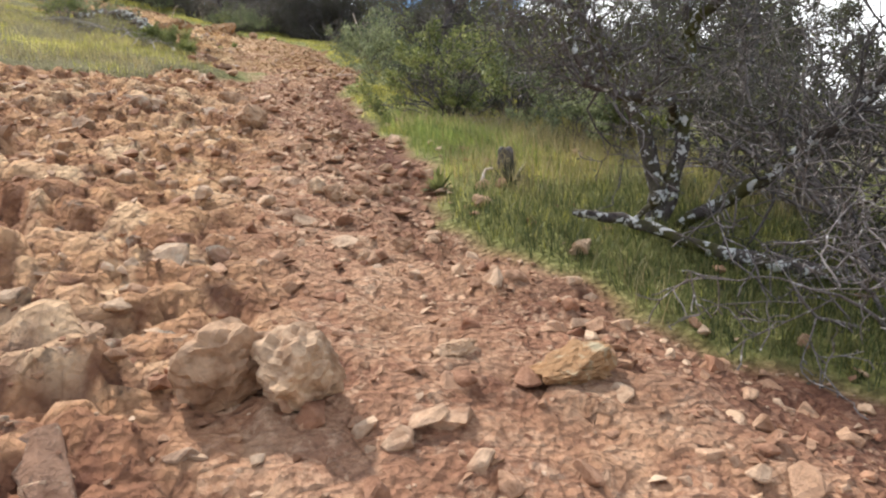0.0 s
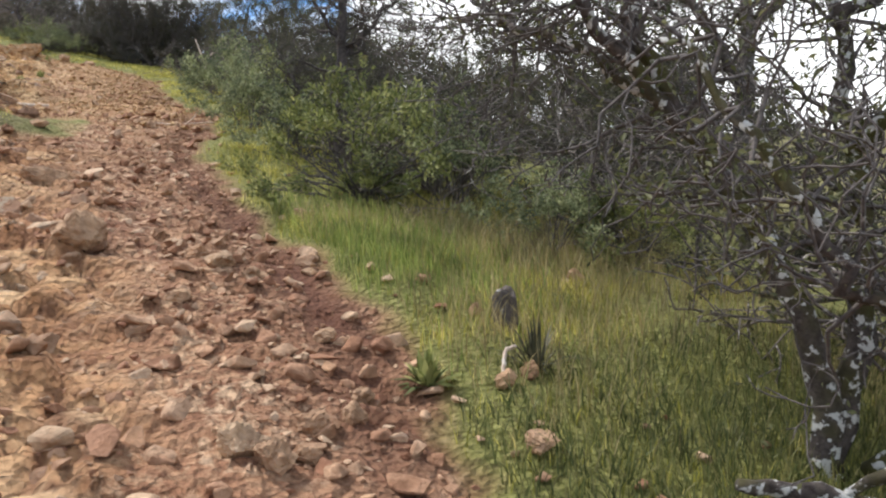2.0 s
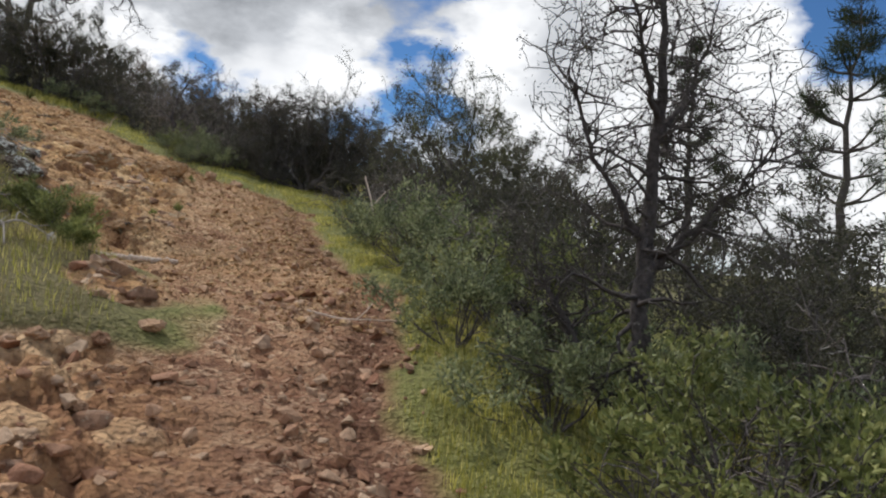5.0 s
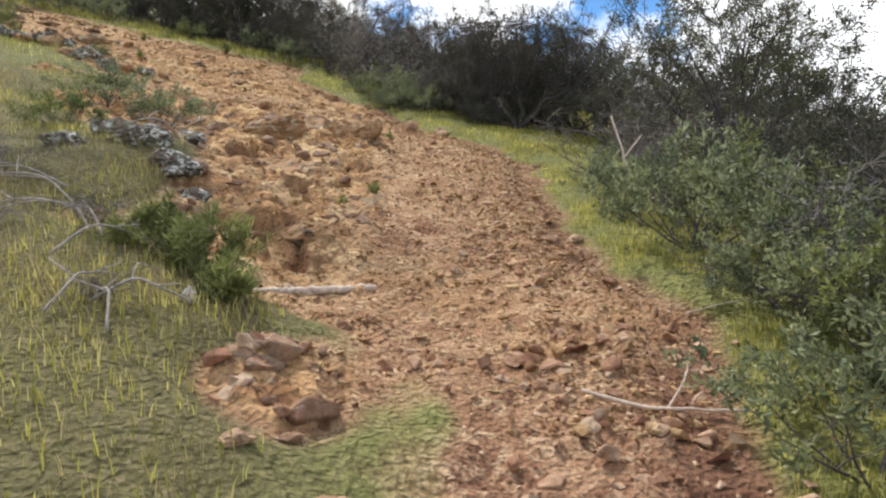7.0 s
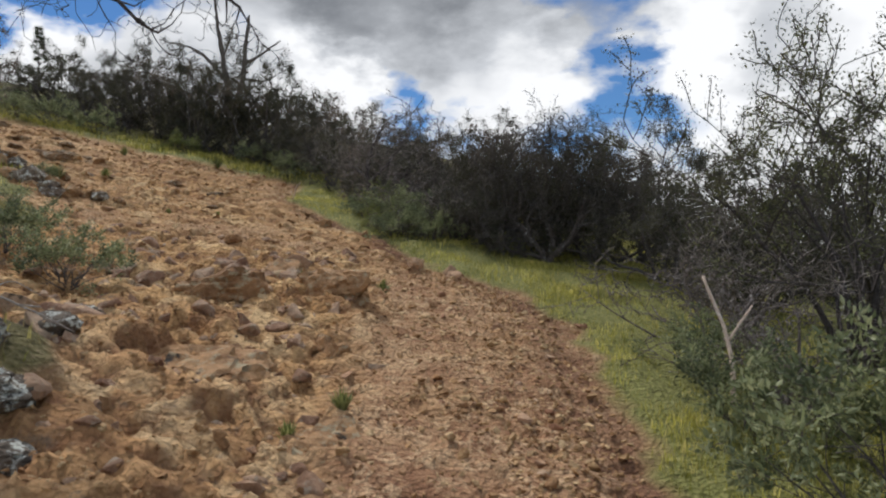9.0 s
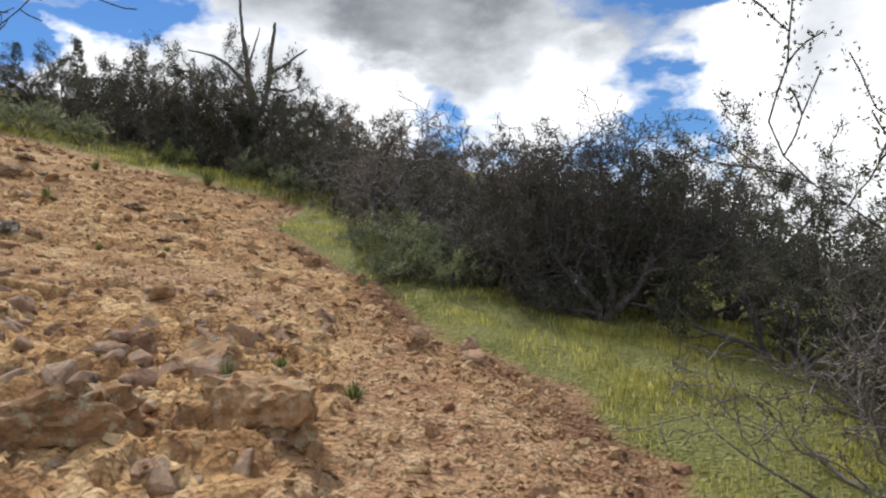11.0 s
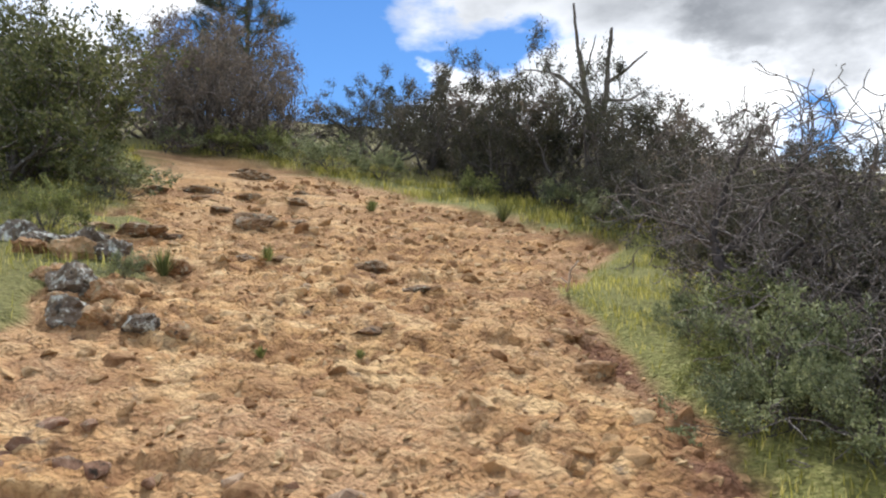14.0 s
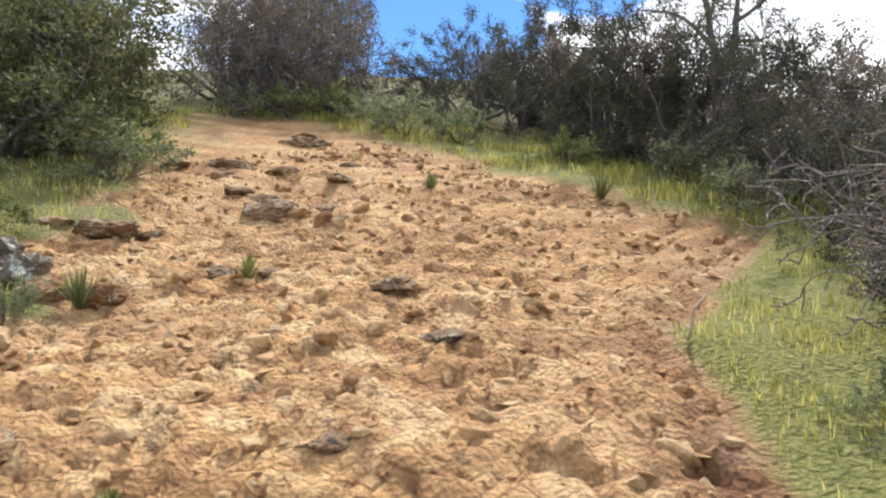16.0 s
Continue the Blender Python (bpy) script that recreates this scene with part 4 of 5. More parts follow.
# x, y, height, width factor
SCRUB_AT = (
    (0.05, 11.35, 1.1, 0.8), (0.5, 11.15, 1.4, 0.8), (1.75, 11.3, 1.55, 0.8), (2.4, 11.5, 1.3, 0.9), (1.15, 11.9, 1.5, 0.9), (0.1, 13.0, 1.4, 1.1),
    (1.5, 13.3, 1.35, 1.1), (3.2, 12.9, 1.2, 1.1), (-1.2, 13.7, 1.3, 0.8), (-3.2, 17.9, 1.4, 1.0), (-4.3, 19.0, 2.5, 0.75), (-5.2, 19.4, 2.9, 0.7), (-6.1, 19.7, 2.5, 0.75), (-7.3, 20.4, 2.0, 0.8),
    (-8.4, 20.8, 2.2, 0.8), (-9.7, 21.2, 2.1, 0.9), (-5, 23.5, 2.1, 1.2), (-8, 24, 1.7, 1.3), (-11.5, 25, 1.8, 1.3), (-2, 22, 1.9, 1.2), (1.0, 19.5, 1.9, 1.2), (2.8, 17.5, 1.9, 1.1), (-2.3, 16.8, 1.6, 1), (-3.4, 19.7, 1.8, 1), (-1.4, 16.2, 1.3, 1), (-0.9, 18.0, 1.6, 1), (-0.2, 15.7, 1.4, 1), (-11, 22, 2.0, 1.2),
    (3.9, 15.8, 2.6, 0.8), (5.2, 13.0, 2.3, 0.9), (3.6, 6.1, 1.5, 1), (4.3, 3.0, 1.4, 1), (3.5, 1.2, 1.2, 1), (2.9, 0.3, 1.0, 1), (3.4, -0.9, 1.05, 1), (3.1, -2.7, 0.95, 1), (2.9, 4.3, 1.3, 1),
    (3.2, 9.4, 1.4, 1), (2.4, 9.9, 1.2, 1), (4.6, 8.2, 1.9, 1), (4.8, 10.5, 1.9, 1), (2.4, 2.1, 1.1, 1), (4.6, -0.2, 1.4, 1), (5.0, -2.2, 1.5, 1), (5.6, 1.8, 1.7, 1), (6.4, 4.6, 1.8, 1), (6.6, 7.4, 1.9, 1),
    (3.6, -4.2, 1.3, 1), (4.4, -5.0, 1.4, 1), (8.5, 3.5, 3.0, 1.2), (9.0, 8.0, 3.0, 1.2), (8, 11.5, 2.6, 1.2), (7, 15.5, 3.0, 1.2),
)
BARE_AT = (
    (3.1, -1.5, 1.1, 1.1), (2.75, -4.7, 1.3, 1.1), (3.0, -3.7, 1.2, 1.1), (2.9, -5.6, 1.2, 1), (2.35, -5.1, 0.8, 1.1), (1.95, 5.95, 0.9, 1.1), (2.05, 7.4, 1.1, 1.1), (2.6, 8.4, 1.2, 1), (2.2, 3.4, 1.0, 1.1),
    (-0.1, 12.5, 1.35, 0.9), (-0.05, 11.9, 0.85, 0.9), (-0.75, 12.0, 0.8, 0.9), (-0.25, 11.3, 0.9, 0.9), (0.9, 12.6, 1.5, 1), (2.3, -0.6, 1.0, 1.1), (3.6, 11.3, 1.5, 1.1), (-0.6, 13.4, 1.0, 0.9), (3.9, 7.4, 1.3, 1.2), (-1.8, 3.35, 0.26, 1.4), (-2.15, 3.0, 0.24, 1.3), (-1.4, 2.45, 0.15, 1.4), (-2.6, 3.9, 0.3, 1.4),
)
THICKET_AT = (
    (-13.1, 19.0, 2.6, 0.80), (-14.6, 19.5, 2.9, 0.80), (-12.0, 19.7, 2.2, 0.85), (-13.7, 20.4, 3.0, 0.80), (-16.4, 20.4, 2.6, 0.85), (-15.6, 21.5, 3.0, 0.8),
    (-4.6, 20.3, 1.9, 0.95), (-6.7, 21.0, 2.0, 0.95), (-2.7, 18.7, 1.7, 0.95), (-8.9, 22.2, 1.9, 1.0), (-1.2, 14.6, 1.1, 0.95), (0.4, 12.7, 1.4, 0.9), (1.6, 12.4, 1.4, 0.95),
)
LEAFY_AT = (
    (1.66, -0.72, 0.34, 1.0), (-1.25, 12.75, 0.36, 1.1), (-0.78, 11.15, 0.36, 1.1), (-1.0, 11.6, 0.34, 1.1), (-1.2, 12.2, 0.28, 1.2), (-1.45, 12.7, 0.24, 1.2), (-0.9, 12.95, 0.42, 1.1), (-5.1, 10.95, 0.24, 1.0), (1.38, 1.75, 0.60, 1), (1.85, 2.4, 0.70, 1), (1.6, 0.75, 0.6, 1), (1.95, 3.9, 0.7, 1), (2.5, 2.9, 0.8, 1), (2.35, 0.3, 0.7, 1), (2.2, -0.9, 0.6, 1), (2.15, 1.2, 0.62, 1), (1.8, 3.2, 0.58, 1), (1.7, 4.45, 0.82, 0.95), (2.3, 5.0, 0.8, 1), (1.5, 5.5, 0.5, 1), (2.35, -1.85, 0.5, 1), (2.8, -2.0, 0.5, 1),
    (-0.25, 10.95, 0.42, 1), (-0.62, 11.25, 0.38, 1.1), (-1.0, 12.5, 0.55, 1), (-0.68, 11.75, 0.58, 1), (-0.35, 11.45, 0.55, 1), (-12.1, 18.6, 0.65, 1.2), (-9.2, 18.6, 0.7, 1.2), (-10.2, 18.9, 0.6, 1.3), (-11.2, 19.0, 0.7, 1.2), (-8.2, 18.8, 0.6, 1.2), (-8.4, 13.3, 0.6, 1.2), (-9.3, 13.7, 0.7, 1.2),
    (-2.6, 6.7, 0.42, 1.2), (-3.4, 7.3, 0.48, 1.2), (-3.0, 5.6, 0.38, 1.2), (-13.0, 18.2, 0.6, 1.3), (1.7, 6.6, 0.45, 1), (-6.75, 11.4, 0.5, 1), (-4.4, 18.3, 0.55, 1.2), (-3.4, 17.0, 0.5, 1.2), (-6.2, 18.6, 0.5, 1.2),
)


def plant_all():
    r = random.Random(11)
    for protos, spots, group in ((scrubs, SCRUB_AT, "scrub bushes on the hillside"), (bares, BARE_AT, "dry twiggy bushes"), (thickets, THICKET_AT, "grey thickets behind the slope"), (leafies, LEAFY_AT, "leafy shrubs along the trail")):
        first = {}
        for n, (x, y, h, w) in enumerate(spots):
            k = n % len(protos)
            m = pose(x, y, at_ground(x, y) - 0.02, r.uniform(-4, 4), r.uniform(-4, 4), r.uniform(0, 360)) @ Matrix.Diagonal((h * w, h * w, h, 1))
            tagged(protos[k], group=group)
            if k in first:
                copy_thing(protos[k], m)
            else:
                first[k] = m
        for k, m in first.items():
            protos[k].matrix_world = m


plant_all()


def limb(r, points, r0, r1, st, segs, sites, depth=3, shoots=3, ease=6, jolt=0.012):
    """A limb through the given points, thinning from r0 to r1, with side shoots along it."""
    pts = [Vector(p) for p in points]
    total = (len(pts) - 1) * ease
    last, n = pts[0], 0
    chain = [(pts[0], r0)]
    for i in range(len(pts) - 1):
        a, b = pts[max(i - 1, 0)], pts[min(i + 2, len(pts) - 1)]
        for j in range(1, ease + 1):
            u = j / ease
            p, q = pts[i], pts[i + 1]
            c = 0.5 * ((2 * p) + (q - a) * u + (2 * a - 5 * p + 4 * q - b) * u * u + (3 * p - a - 3 * q + b) * u**3)
            c += Vector((r.gauss(0, jolt), r.gauss(0, jolt), r.gauss(0, jolt)))
            f0, f1 = n / total, (n + 1) / total
            chain.append((c.copy(), r0 + (r1 - r0) * f1))
            n += 1
            if n > total * 0.25:
                for _ in range(shoots):
                    d = ((c - last).normalized() * 0.4 + Vector((r.gauss(0, 1), r.gauss(0, 1), r.gauss(0.15, 0.8)))).normalized()
                    grow(r, c, d, r.uniform(0.25, 0.6), max((r0 + (r1 - r0) * f1) * 0.35, 0.006), depth - 1, st, segs, sites)
            last = c
    return chain


def limbed(name, seed, limbs, st, wood, leaf, per, size, spread, label, category="tree", twig=TWIG, long=2.2):
    """A tree given by its main limbs in the world: (points, thick, thin, shoots)."""
    r, rng = random.Random(seed), np.random.default_rng(seed)
    segs, sites = [], []
    foot = np.array(limbs[0][0][0])
    thing = tagged(new(name), label, category)
    thing.location = foot
    for n, (points, r0, r1, shoots) in enumerate(limbs):
        v, f = limb_tube(limb(r, points, r0, r1, st, segs, sites, st["depth"], shoots))
        part("limb" if n else "trunk", mesh_from(name + "_limb", v - foot, f, wood, True), thing)
    if segs:
        segs, sites = np.array(segs), np.array(sites).reshape(-1, 6)
        segs[:, :3] -= foot
        segs[:, 3:6] -= foot
        sites[:, :3] -= foot
        v, f = tubes(segs, 4)
        part("brushwood", mesh_from(name + "_brushwood", v, f, twig, True), thing)
    if leaf:
        v, f = leaves(rng, sites, per, size, spread, long)
        part("crown", mesh_from(name + "_crown", v, f, leaf), thing)
    return thing


OAK = style(steps=6, wobble=0.40, depth=3, fork=0.74, spread=0.6, ratio=0.55, bare=0.1, leafy=0, thin=0.0024)
gz = at_ground(1.98, -4.0)
limbed("lichen_oak", 5, (
    (((1.98, -4.0, gz - 0.08), (1.95, -3.92, -1.95), (1.78, -3.66, -1.45), (1.68, -3.5, -1.05), (1.85, -3.25, -0.5), (1.8, -2.9, 0.1)), 0.045, 0.013, 2),
    (((1.98, -4.0, gz - 0.05), (2.15, -3.95, -1.8), (2.25, -3.8, -1.35), (2.35, -3.6, -0.7), (2.3, -3.3, 0.0)), 0.040, 0.012, 2),
    (((2.08, -3.98, -1.9), (1.85, -4.3, -1.82), (1.5, -4.46, -1.78), (1.4, -4.3, -1.5), (1.36, -4.05, -1.2)), 0.026, 0.008, 2),
    (((2.2, -3.85, -1.5), (2.3, -4.2, -1.25), (2.2, -4.6, -1.1), (2.3, -5.0, -0.9)), 0.028, 0.008, 3),
    (((1.75, -3.6, -1.35), (1.6, -3.2, -1.1), (1.55, -2.8, -0.95), (1.7, -2.4, -0.8)), 0.022, 0.007, 3),
    (((2.3, -3.7, -1.1), (2.7, -3.9, -0.8), (3.0, -4.2, -0.5)), 0.026, 0.008, 3),
    (((1.75, -3.62, -1.4), (1.45, -3.5, -0.95), (1.35, -3.3, -0.6), (1.5, -3.0, -0.25)), 0.024, 0.007, 3),
    (((2.3, -3.6, -0.9), (2.0, -3.3, -0.5), (1.75, -3.4, -0.2), (1.5, -3.6, 0.0)), 0.024, 0.007, 3),
    (((2.05, -4.05, gz), (2.35, -4.45, -2.1), (2.55, -4.7, -1.8), (2.6, -5.1, -1.5)), 0.034, 0.010, 3),
), OAK, LICHEN_BARK, OAK_LEAF, 2, 0.022, 0.03, "twisted dark oak with white lichen on bare limbs", twig=DARK_STEM)
limbed("scrub_oak", 6, (
    (((3.9, -1.9, at_ground(3.9, -1.9) - 0.1), (3.85, -1.8, -1.8), (3.95, -1.7, -1.0), (4.1, -1.5, -0.2), (4.0, -1.2, 0.6)), 0.08, 0.02, 3),
    (((3.92, -1.75, -1.2), (3.6, -1.7, -0.7), (3.3, -1.5, -0.3), (3.1, -1.2, 0.1)), 0.04, 0.012, 3),
    (((4.0, -1.6, -0.8), (4.4, -1.8, -0.3), (4.6, -2.0, 0.3)), 0.04, 0.012, 3),
), OAK, DARK_STEM, SCRUB_LEAF, 4, 0.022, 0.03, "small gnarled oak with thin dark foliage")
# the dark half-bare tree behind the leafy shrub
gz = at_ground(1.95, 0.55)
limbed("dark_tree", 7, (
    (((1.95, 0.55, gz - 0.1), (1.93, 0.55, -0.95), (1.98, 0.6, -0.4), (2.0, 0.62, 0.2), (2.04, 0.65, 0.85)), 0.062, 0.012, 2),
    (((1.96, 0.57, -0.7), (2.25, 0.5, -0.35), (2.55, 0.45, -0.05)), 0.02, 0.006, 3),
    (((1.97, 0.6, -0.5), (1.72, 0.7, -0.1), (1.6, 0.75, 0.25)), 0.019, 0.006, 3),
    (((2.0, 0.6, 0.0), (2.25, 0.75, 0.3), (2.4, 0.8, 0.6)), 0.017, 0.005, 3),
    (((1.99, 0.6, 0.1), (1.8, 0.45, 0.4), (1.7, 0.4, 0.65)), 0.016, 0.005, 3),
    (((1.95, 0.55, gz), (1.75, 0.75, -1.1), (1.62, 0.95, -0.75)), 0.045, 0.010, 3),
    (((1.97, 0.6, -0.3), (2.2, 0.9, 0.0), (2.45, 1.1, 0.2)), 0.017, 0.005, 3),
), OAK, DARK_BARK, SCRUB_LEAF, 2, 0.016, 0.025, "dark half-bare tree with a blackened trunk", twig=DARK_BARK)
dome = plant("domed_shrub", 281, 40, 0.8, 0.014, DOME, 2.0, DARK_STEM, GREEN_LEAF, 13, 0.042, 0.026, 2.4, label="domed shrub with fanning dark stems and a leafy rim", category="shrub", height=0.74, rim=0.5)
put(dome, 1.72, -0.55, 40, 1.0, 0.95)
# the leaning grey oak where the slope's lower edge bends
gz = at_ground(-1.1, 13.05)
GREY = style(steps=5, wobble=0.30, depth=3, fork=0.8, spread=0.62, ratio=0.58, bare=0.1, leafy=0, thin=0.0042)
limbed("grey_oak", 12, (
    (((-1.1, 13.05, gz - 0.08), (-1.16, 13.05, gz + 0.3), (-1.3, 13.1, gz + 0.62), (-1.25, 13.2, gz + 0.95), (-1.05, 13.2, gz + 1.4)), 0.052, 0.012, 2),
    (((-1.25, 13.08, gz + 0.5), (-1.5, 13.25, gz + 0.75), (-1.7, 13.4, gz + 0.8)), 0.024, 0.008, 2),
    (((-1.2, 13.1, gz + 0.55), (-0.9, 13.1, gz + 0.9), (-0.65, 13.05, gz + 1.25)), 0.028, 0.008, 3),
    (((-1.12, 13.05, gz + 0.2), (-0.8, 12.95, gz + 0.5), (-0.45, 12.9, gz + 0.85), (-0.2, 12.9, gz + 1.1)), 0.030, 0.008, 3),
    (((-1.08, 13.1, gz + 0.1), (-0.8, 13.3, gz + 0.35), (-0.5, 13.4, gz + 0.6)), 0.024, 0.008, 3),
), GREY, DARK_BARK, SCRUB_LEAF, 1, 0.018, 0.015, "leaning grey oak with a black trunk and bare twigs")
# the contorted bush with pale limbs at the head of the turf
gz = at_ground(1.15, 10.9)
KNOT = style(steps=6, wobble=0.42, depth=3, fork=0.85, spread=0.6, ratio=0.52, bare=0.1, lift=0.06, leafy=1, thin=0.0032)
limbed("gnarled_bush", 15, (
    (((1.15, 10.9, gz - 0.08), (1.22, 10.9, gz + 0.25), (1.08, 10.92, gz + 0.6), (1.2, 10.95, gz + 1.0), (1.12, 11.0, gz + 1.5)), 0.055, 0.012, 3),
    (((1.12, 10.88, gz), (0.95, 10.85, gz + 0.3), (0.72, 10.9, gz + 0.55), (0.62, 10.95, gz + 1.0), (0.5, 11.0, gz + 1.3)), 0.045, 0.010, 3),
    (((1.18, 10.9, gz + 0.05), (1.45, 10.85, gz + 0.3), (1.6, 10.9, gz + 0.7), (1.85, 10.95, gz + 1.0), (1.9, 11.0, gz + 1.35)), 0.045, 0.010, 3),
    (((1.2, 10.92, gz + 0.3), (1.4, 11.0, gz + 0.75), (1.5, 11.05, gz + 1.2), (1.45, 11.1, gz + 1.55)), 0.03, 0.008, 3),
    (((0.78, 10.9, gz + 0.5), (0.85, 10.95, gz + 0.85), (0.75, 11.0, gz + 1.25), (0.85, 11.05, gz + 1.5)), 0.026, 0.008, 3),
    (((1.5, 10.87, gz + 0.4), (1.8, 10.8, gz + 0.5), (2.15, 10.75, gz + 0.65), (2.3, 10.8, gz + 0.95)), 0.026, 0.008, 3),
    (((1.1, 10.88, gz + 0.05), (0.75, 10.75, gz + 0.12), (0.45, 10.7, gz + 0.3), (0.25, 10.75, gz + 0.6)), 0.028, 0.008, 3),
), KNOT, BARK, SCRUB_LEAF, 3, 0.018, 0.02, "contorted dark bush with twisted grey limbs", "bush", twig=DARK_STEM)
tall = style(steps=6, wobble=0.17, depth=3, fork=0.95, spread=0.5, ratio=0.55, bare=0.2, lift=0.06, thin=0.005)
t3 = plant("leafy_tree", 301, 9, 1.6, 0.03, tall, 0.45, DARK_BARK, OAK_LEAF, 12, 0.026, 0.03, label="slender grey-green leafy tree below the trail", category="tree", height=2.55, wood_name="trunk", leaf_name="crown")
put(t3, 2.85, 6.95, 30)
oak = plant("live_oak", 302, 12, 1.7, 0.05, style(steps=6, wobble=0.24, depth=3, fork=0.95, spread=0.6, ratio=0.6, bare=0.1, thin=0.005), 1.3, BARK, LIVE_OAK, 9, 0.06, 0.06, 1.7, label="broad live oak with dense olive-green foliage", category="tree", height=2.3, wood_name="trunk", leaf_name="crown")
put(oak, -9.7, 12.85, 0)
copy_thing(oak, pose(-12.1, 14.5, at_ground(-12.1, 14.5), 0, 0, 130) @ Matrix.Scale(1.15, 4))
limbed("bare_tree", 9, (
    (((-5.2, 7.0, at_ground(-5.2, 7.0) - 0.1), (-5.1, 7.0, 1.6), (-4.8, 6.9, 2.6), (-4.2, 6.9, 3.5), (-3.6, 6.9, 4.2)), 0.10, 0.03, 2),
    (((-4.8, 6.9, 2.6), (-3.6, 6.7, 2.8), (-2.6, 6.5, 2.4), (-1.85, 6.45, 1.9)), 0.045, 0.008, 2),
    (((-4.2, 6.9, 3.4), (-2.9, 6.5, 3.0), (-1.9, 6.1, 2.4), (-1.15, 5.8, 1.85)), 0.04, 0.008, 2),
), OAK, DARK_BARK, None, 0, 0, 0, "leafless tree with drooping limbs over the bank", twig=DARK_BARK)


def snag():
    z = at_ground(-12.2, 42) - 2.8
    x, y = -12.2, 42.0
    bare = style(steps=5, wobble=0.3, depth=2, fork=0.5, spread=0.6, ratio=0.5, leafy=0, thin=0.02)
    limbed("dead_snag", 8, (
        (((x, y, z), (x + 0.1, y, z + 3.5), (x - 0.2, y, z + 6.0), (x - 0.5, y, z + 8.0), (x - 0.7, y, z + 10.2)), 0.24, 0.05, 0),
        (((x + 0.1, y, z + 3.0), (x + 0.8, y, z + 5.0), (x + 1.0, y, z + 7.0), (x + 1.2, y, z + 8.6)), 0.18, 0.07, 0),
        (((x, y, z + 5.0), (x - 1.2, y, z + 6.4), (x - 2.2, y, z + 7.0), (x - 3.4, y, z + 7.3)), 0.12, 0.03, 0),
        (((x + 1.0, y, z + 6.0), (x + 1.9, y, z + 6.5), (x + 2.9, y, z + 7.2)), 0.10, 0.03, 0),
        (((x + 0.8, y, z + 5.2), (x + 1.9, y, z + 5.0), (x + 2.6, y, z + 5.3)), 0.09, 0.03, 0),
        (((x - 0.2, y, z + 6.4), (x + 0.2, y, z + 7.6), (x + 0.4, y, z + 8.4)), 0.07, 0.02, 0),
        (((x + 0.5, y, z + 4.2), (x + 1.8, y, z + 3.6), (x + 3.0, y, z + 2.9)), 0.09, 0.03, 0),
    ), bare, BARK, None, 0, 0, 0, "tall dead grey snag with broken limbs", twig=BARK)


snag()


def pine(x, y, h, seed, lean=0.0, tufts=26, base=None, wide=0.24):
    """A thin foothill pine: a bowed trunk, upturned limbs, needles in tufts at their ends."""
    r, rng = random.Random(seed), np.random.default_rng(seed)
    segs, sites = [], []
    last = Vector((0, 0, -0.3))
    for i in range(14):
        u = (i + 1) / 14
        p = Vector((lean * u * u * h + r.gauss(0, 0.01) * h, r.gauss(0, 0.006) * h, u * h))
        segs.append((*last, *p, h * 0.018 * (1.05 - u) + 0.01, h * 0.018 * (1.0 - u) + 0.01))
        last = p
        if u > 0.28:
            for _ in range(max(1, tufts // 10)):
                a, ln = r.uniform(0, 6.283), wide * h * (1.15 - u) * r.uniform(0.5, 1.1)
                q = p + Vector((math.cos(a) * ln, math.sin(a) * ln, ln * r.uniform(0.1, 0.6)))
                m = p.lerp(q, 0.5) - Vector((0, 0, ln * 0.1))
                segs.append((*p, *m, h * 0.004 + 0.006, h * 0.003 + 0.004))
                segs.append((*m, *q, h * 0.003 + 0.004, h * 0.002 + 0.003))
                for w in (0.6, 0.8, 1.0):
                    c = m.lerp(q, w)
                    sites.append((*c, *(q - m).normalized()))
    thing = tagged(new("pine"), "thin foothill pine with sparse tufts of needles", "tree")
    thing.matrix_world = pose(x, y, at_ground(x, y) if base is None else base)
    v, f = tubes(segs, 6)
    part("trunk", mesh_from("pine_trunk", v, f, BARK, True), thing)
    v, f = leaves(rng, sites, 60, h * 0.034, h * 0.012, 16.0)
    part("crown", mesh_from("pine_crown", v, f, NEEDLE), thing)
    return thing


pine(14.6, 13.2, 9.5, 1, 0.05, 40)
pine(12.5, 16.5, 7.5, 2, -0.03, 40)
pine(-21.0, 28.2, 7.5, 3, 0.0, 60, wide=0.34)
pine(-18.5, 24.5, 5.2, 5, 0.0, 60, wide=0.36)
pine(-66, 120, 11, 4, 0.0, 60, wide=0.2)
pine(-75, 118, 9, 6, 0.0, 60, wide=0.26)


# ---- grass ----
def blades(rng, x, y, tall, width, mat, name, label, kind="stuff", droop=0.5):
    n = len(x)
    z = ground_height(x, y) - 0.01
    h = tall * rng.uniform(0.5, 1.25, n)
    a, b = rng.uniform(0, 6.283, n), rng.uniform(0, 6.283, n)
    lean = droop * rng.uniform(0.1, 1.0, n) * h
    side = np.stack([np.cos(a), np.sin(a), np.zeros(n)], 1) * (width * rng.uniform(0.6, 1.3, n))[:, None]
    foot = np.stack([x, y, z], 1)
    mid = foot + np.stack([np.cos(b) * lean * 0.35, np.sin(b) * lean * 0.35, h * 0.6], 1)
    tip = foot + np.stack([np.cos(b) * lean, np.sin(b) * lean, h], 1)
    v = np.stack([foot - side, foot + side, mid - side * 0.7, mid + side * 0.7, tip], 1).reshape(-1, 3)
    k = np.arange(n)[:, None] * 5
    f = np.concatenate([k + np.array([[0, 1, 3]]), k + np.array([[0, 3, 2]]), k + np.array([[2, 3, 4]])], 0)
    return tagged(new(name, mesh_from(name, v, f, mat)), label, "grass", kind=kind)


def turf(x, y):
    return np.clip((-dirt_inside(x, y) - 0.0) / 0.10, 0, 1)


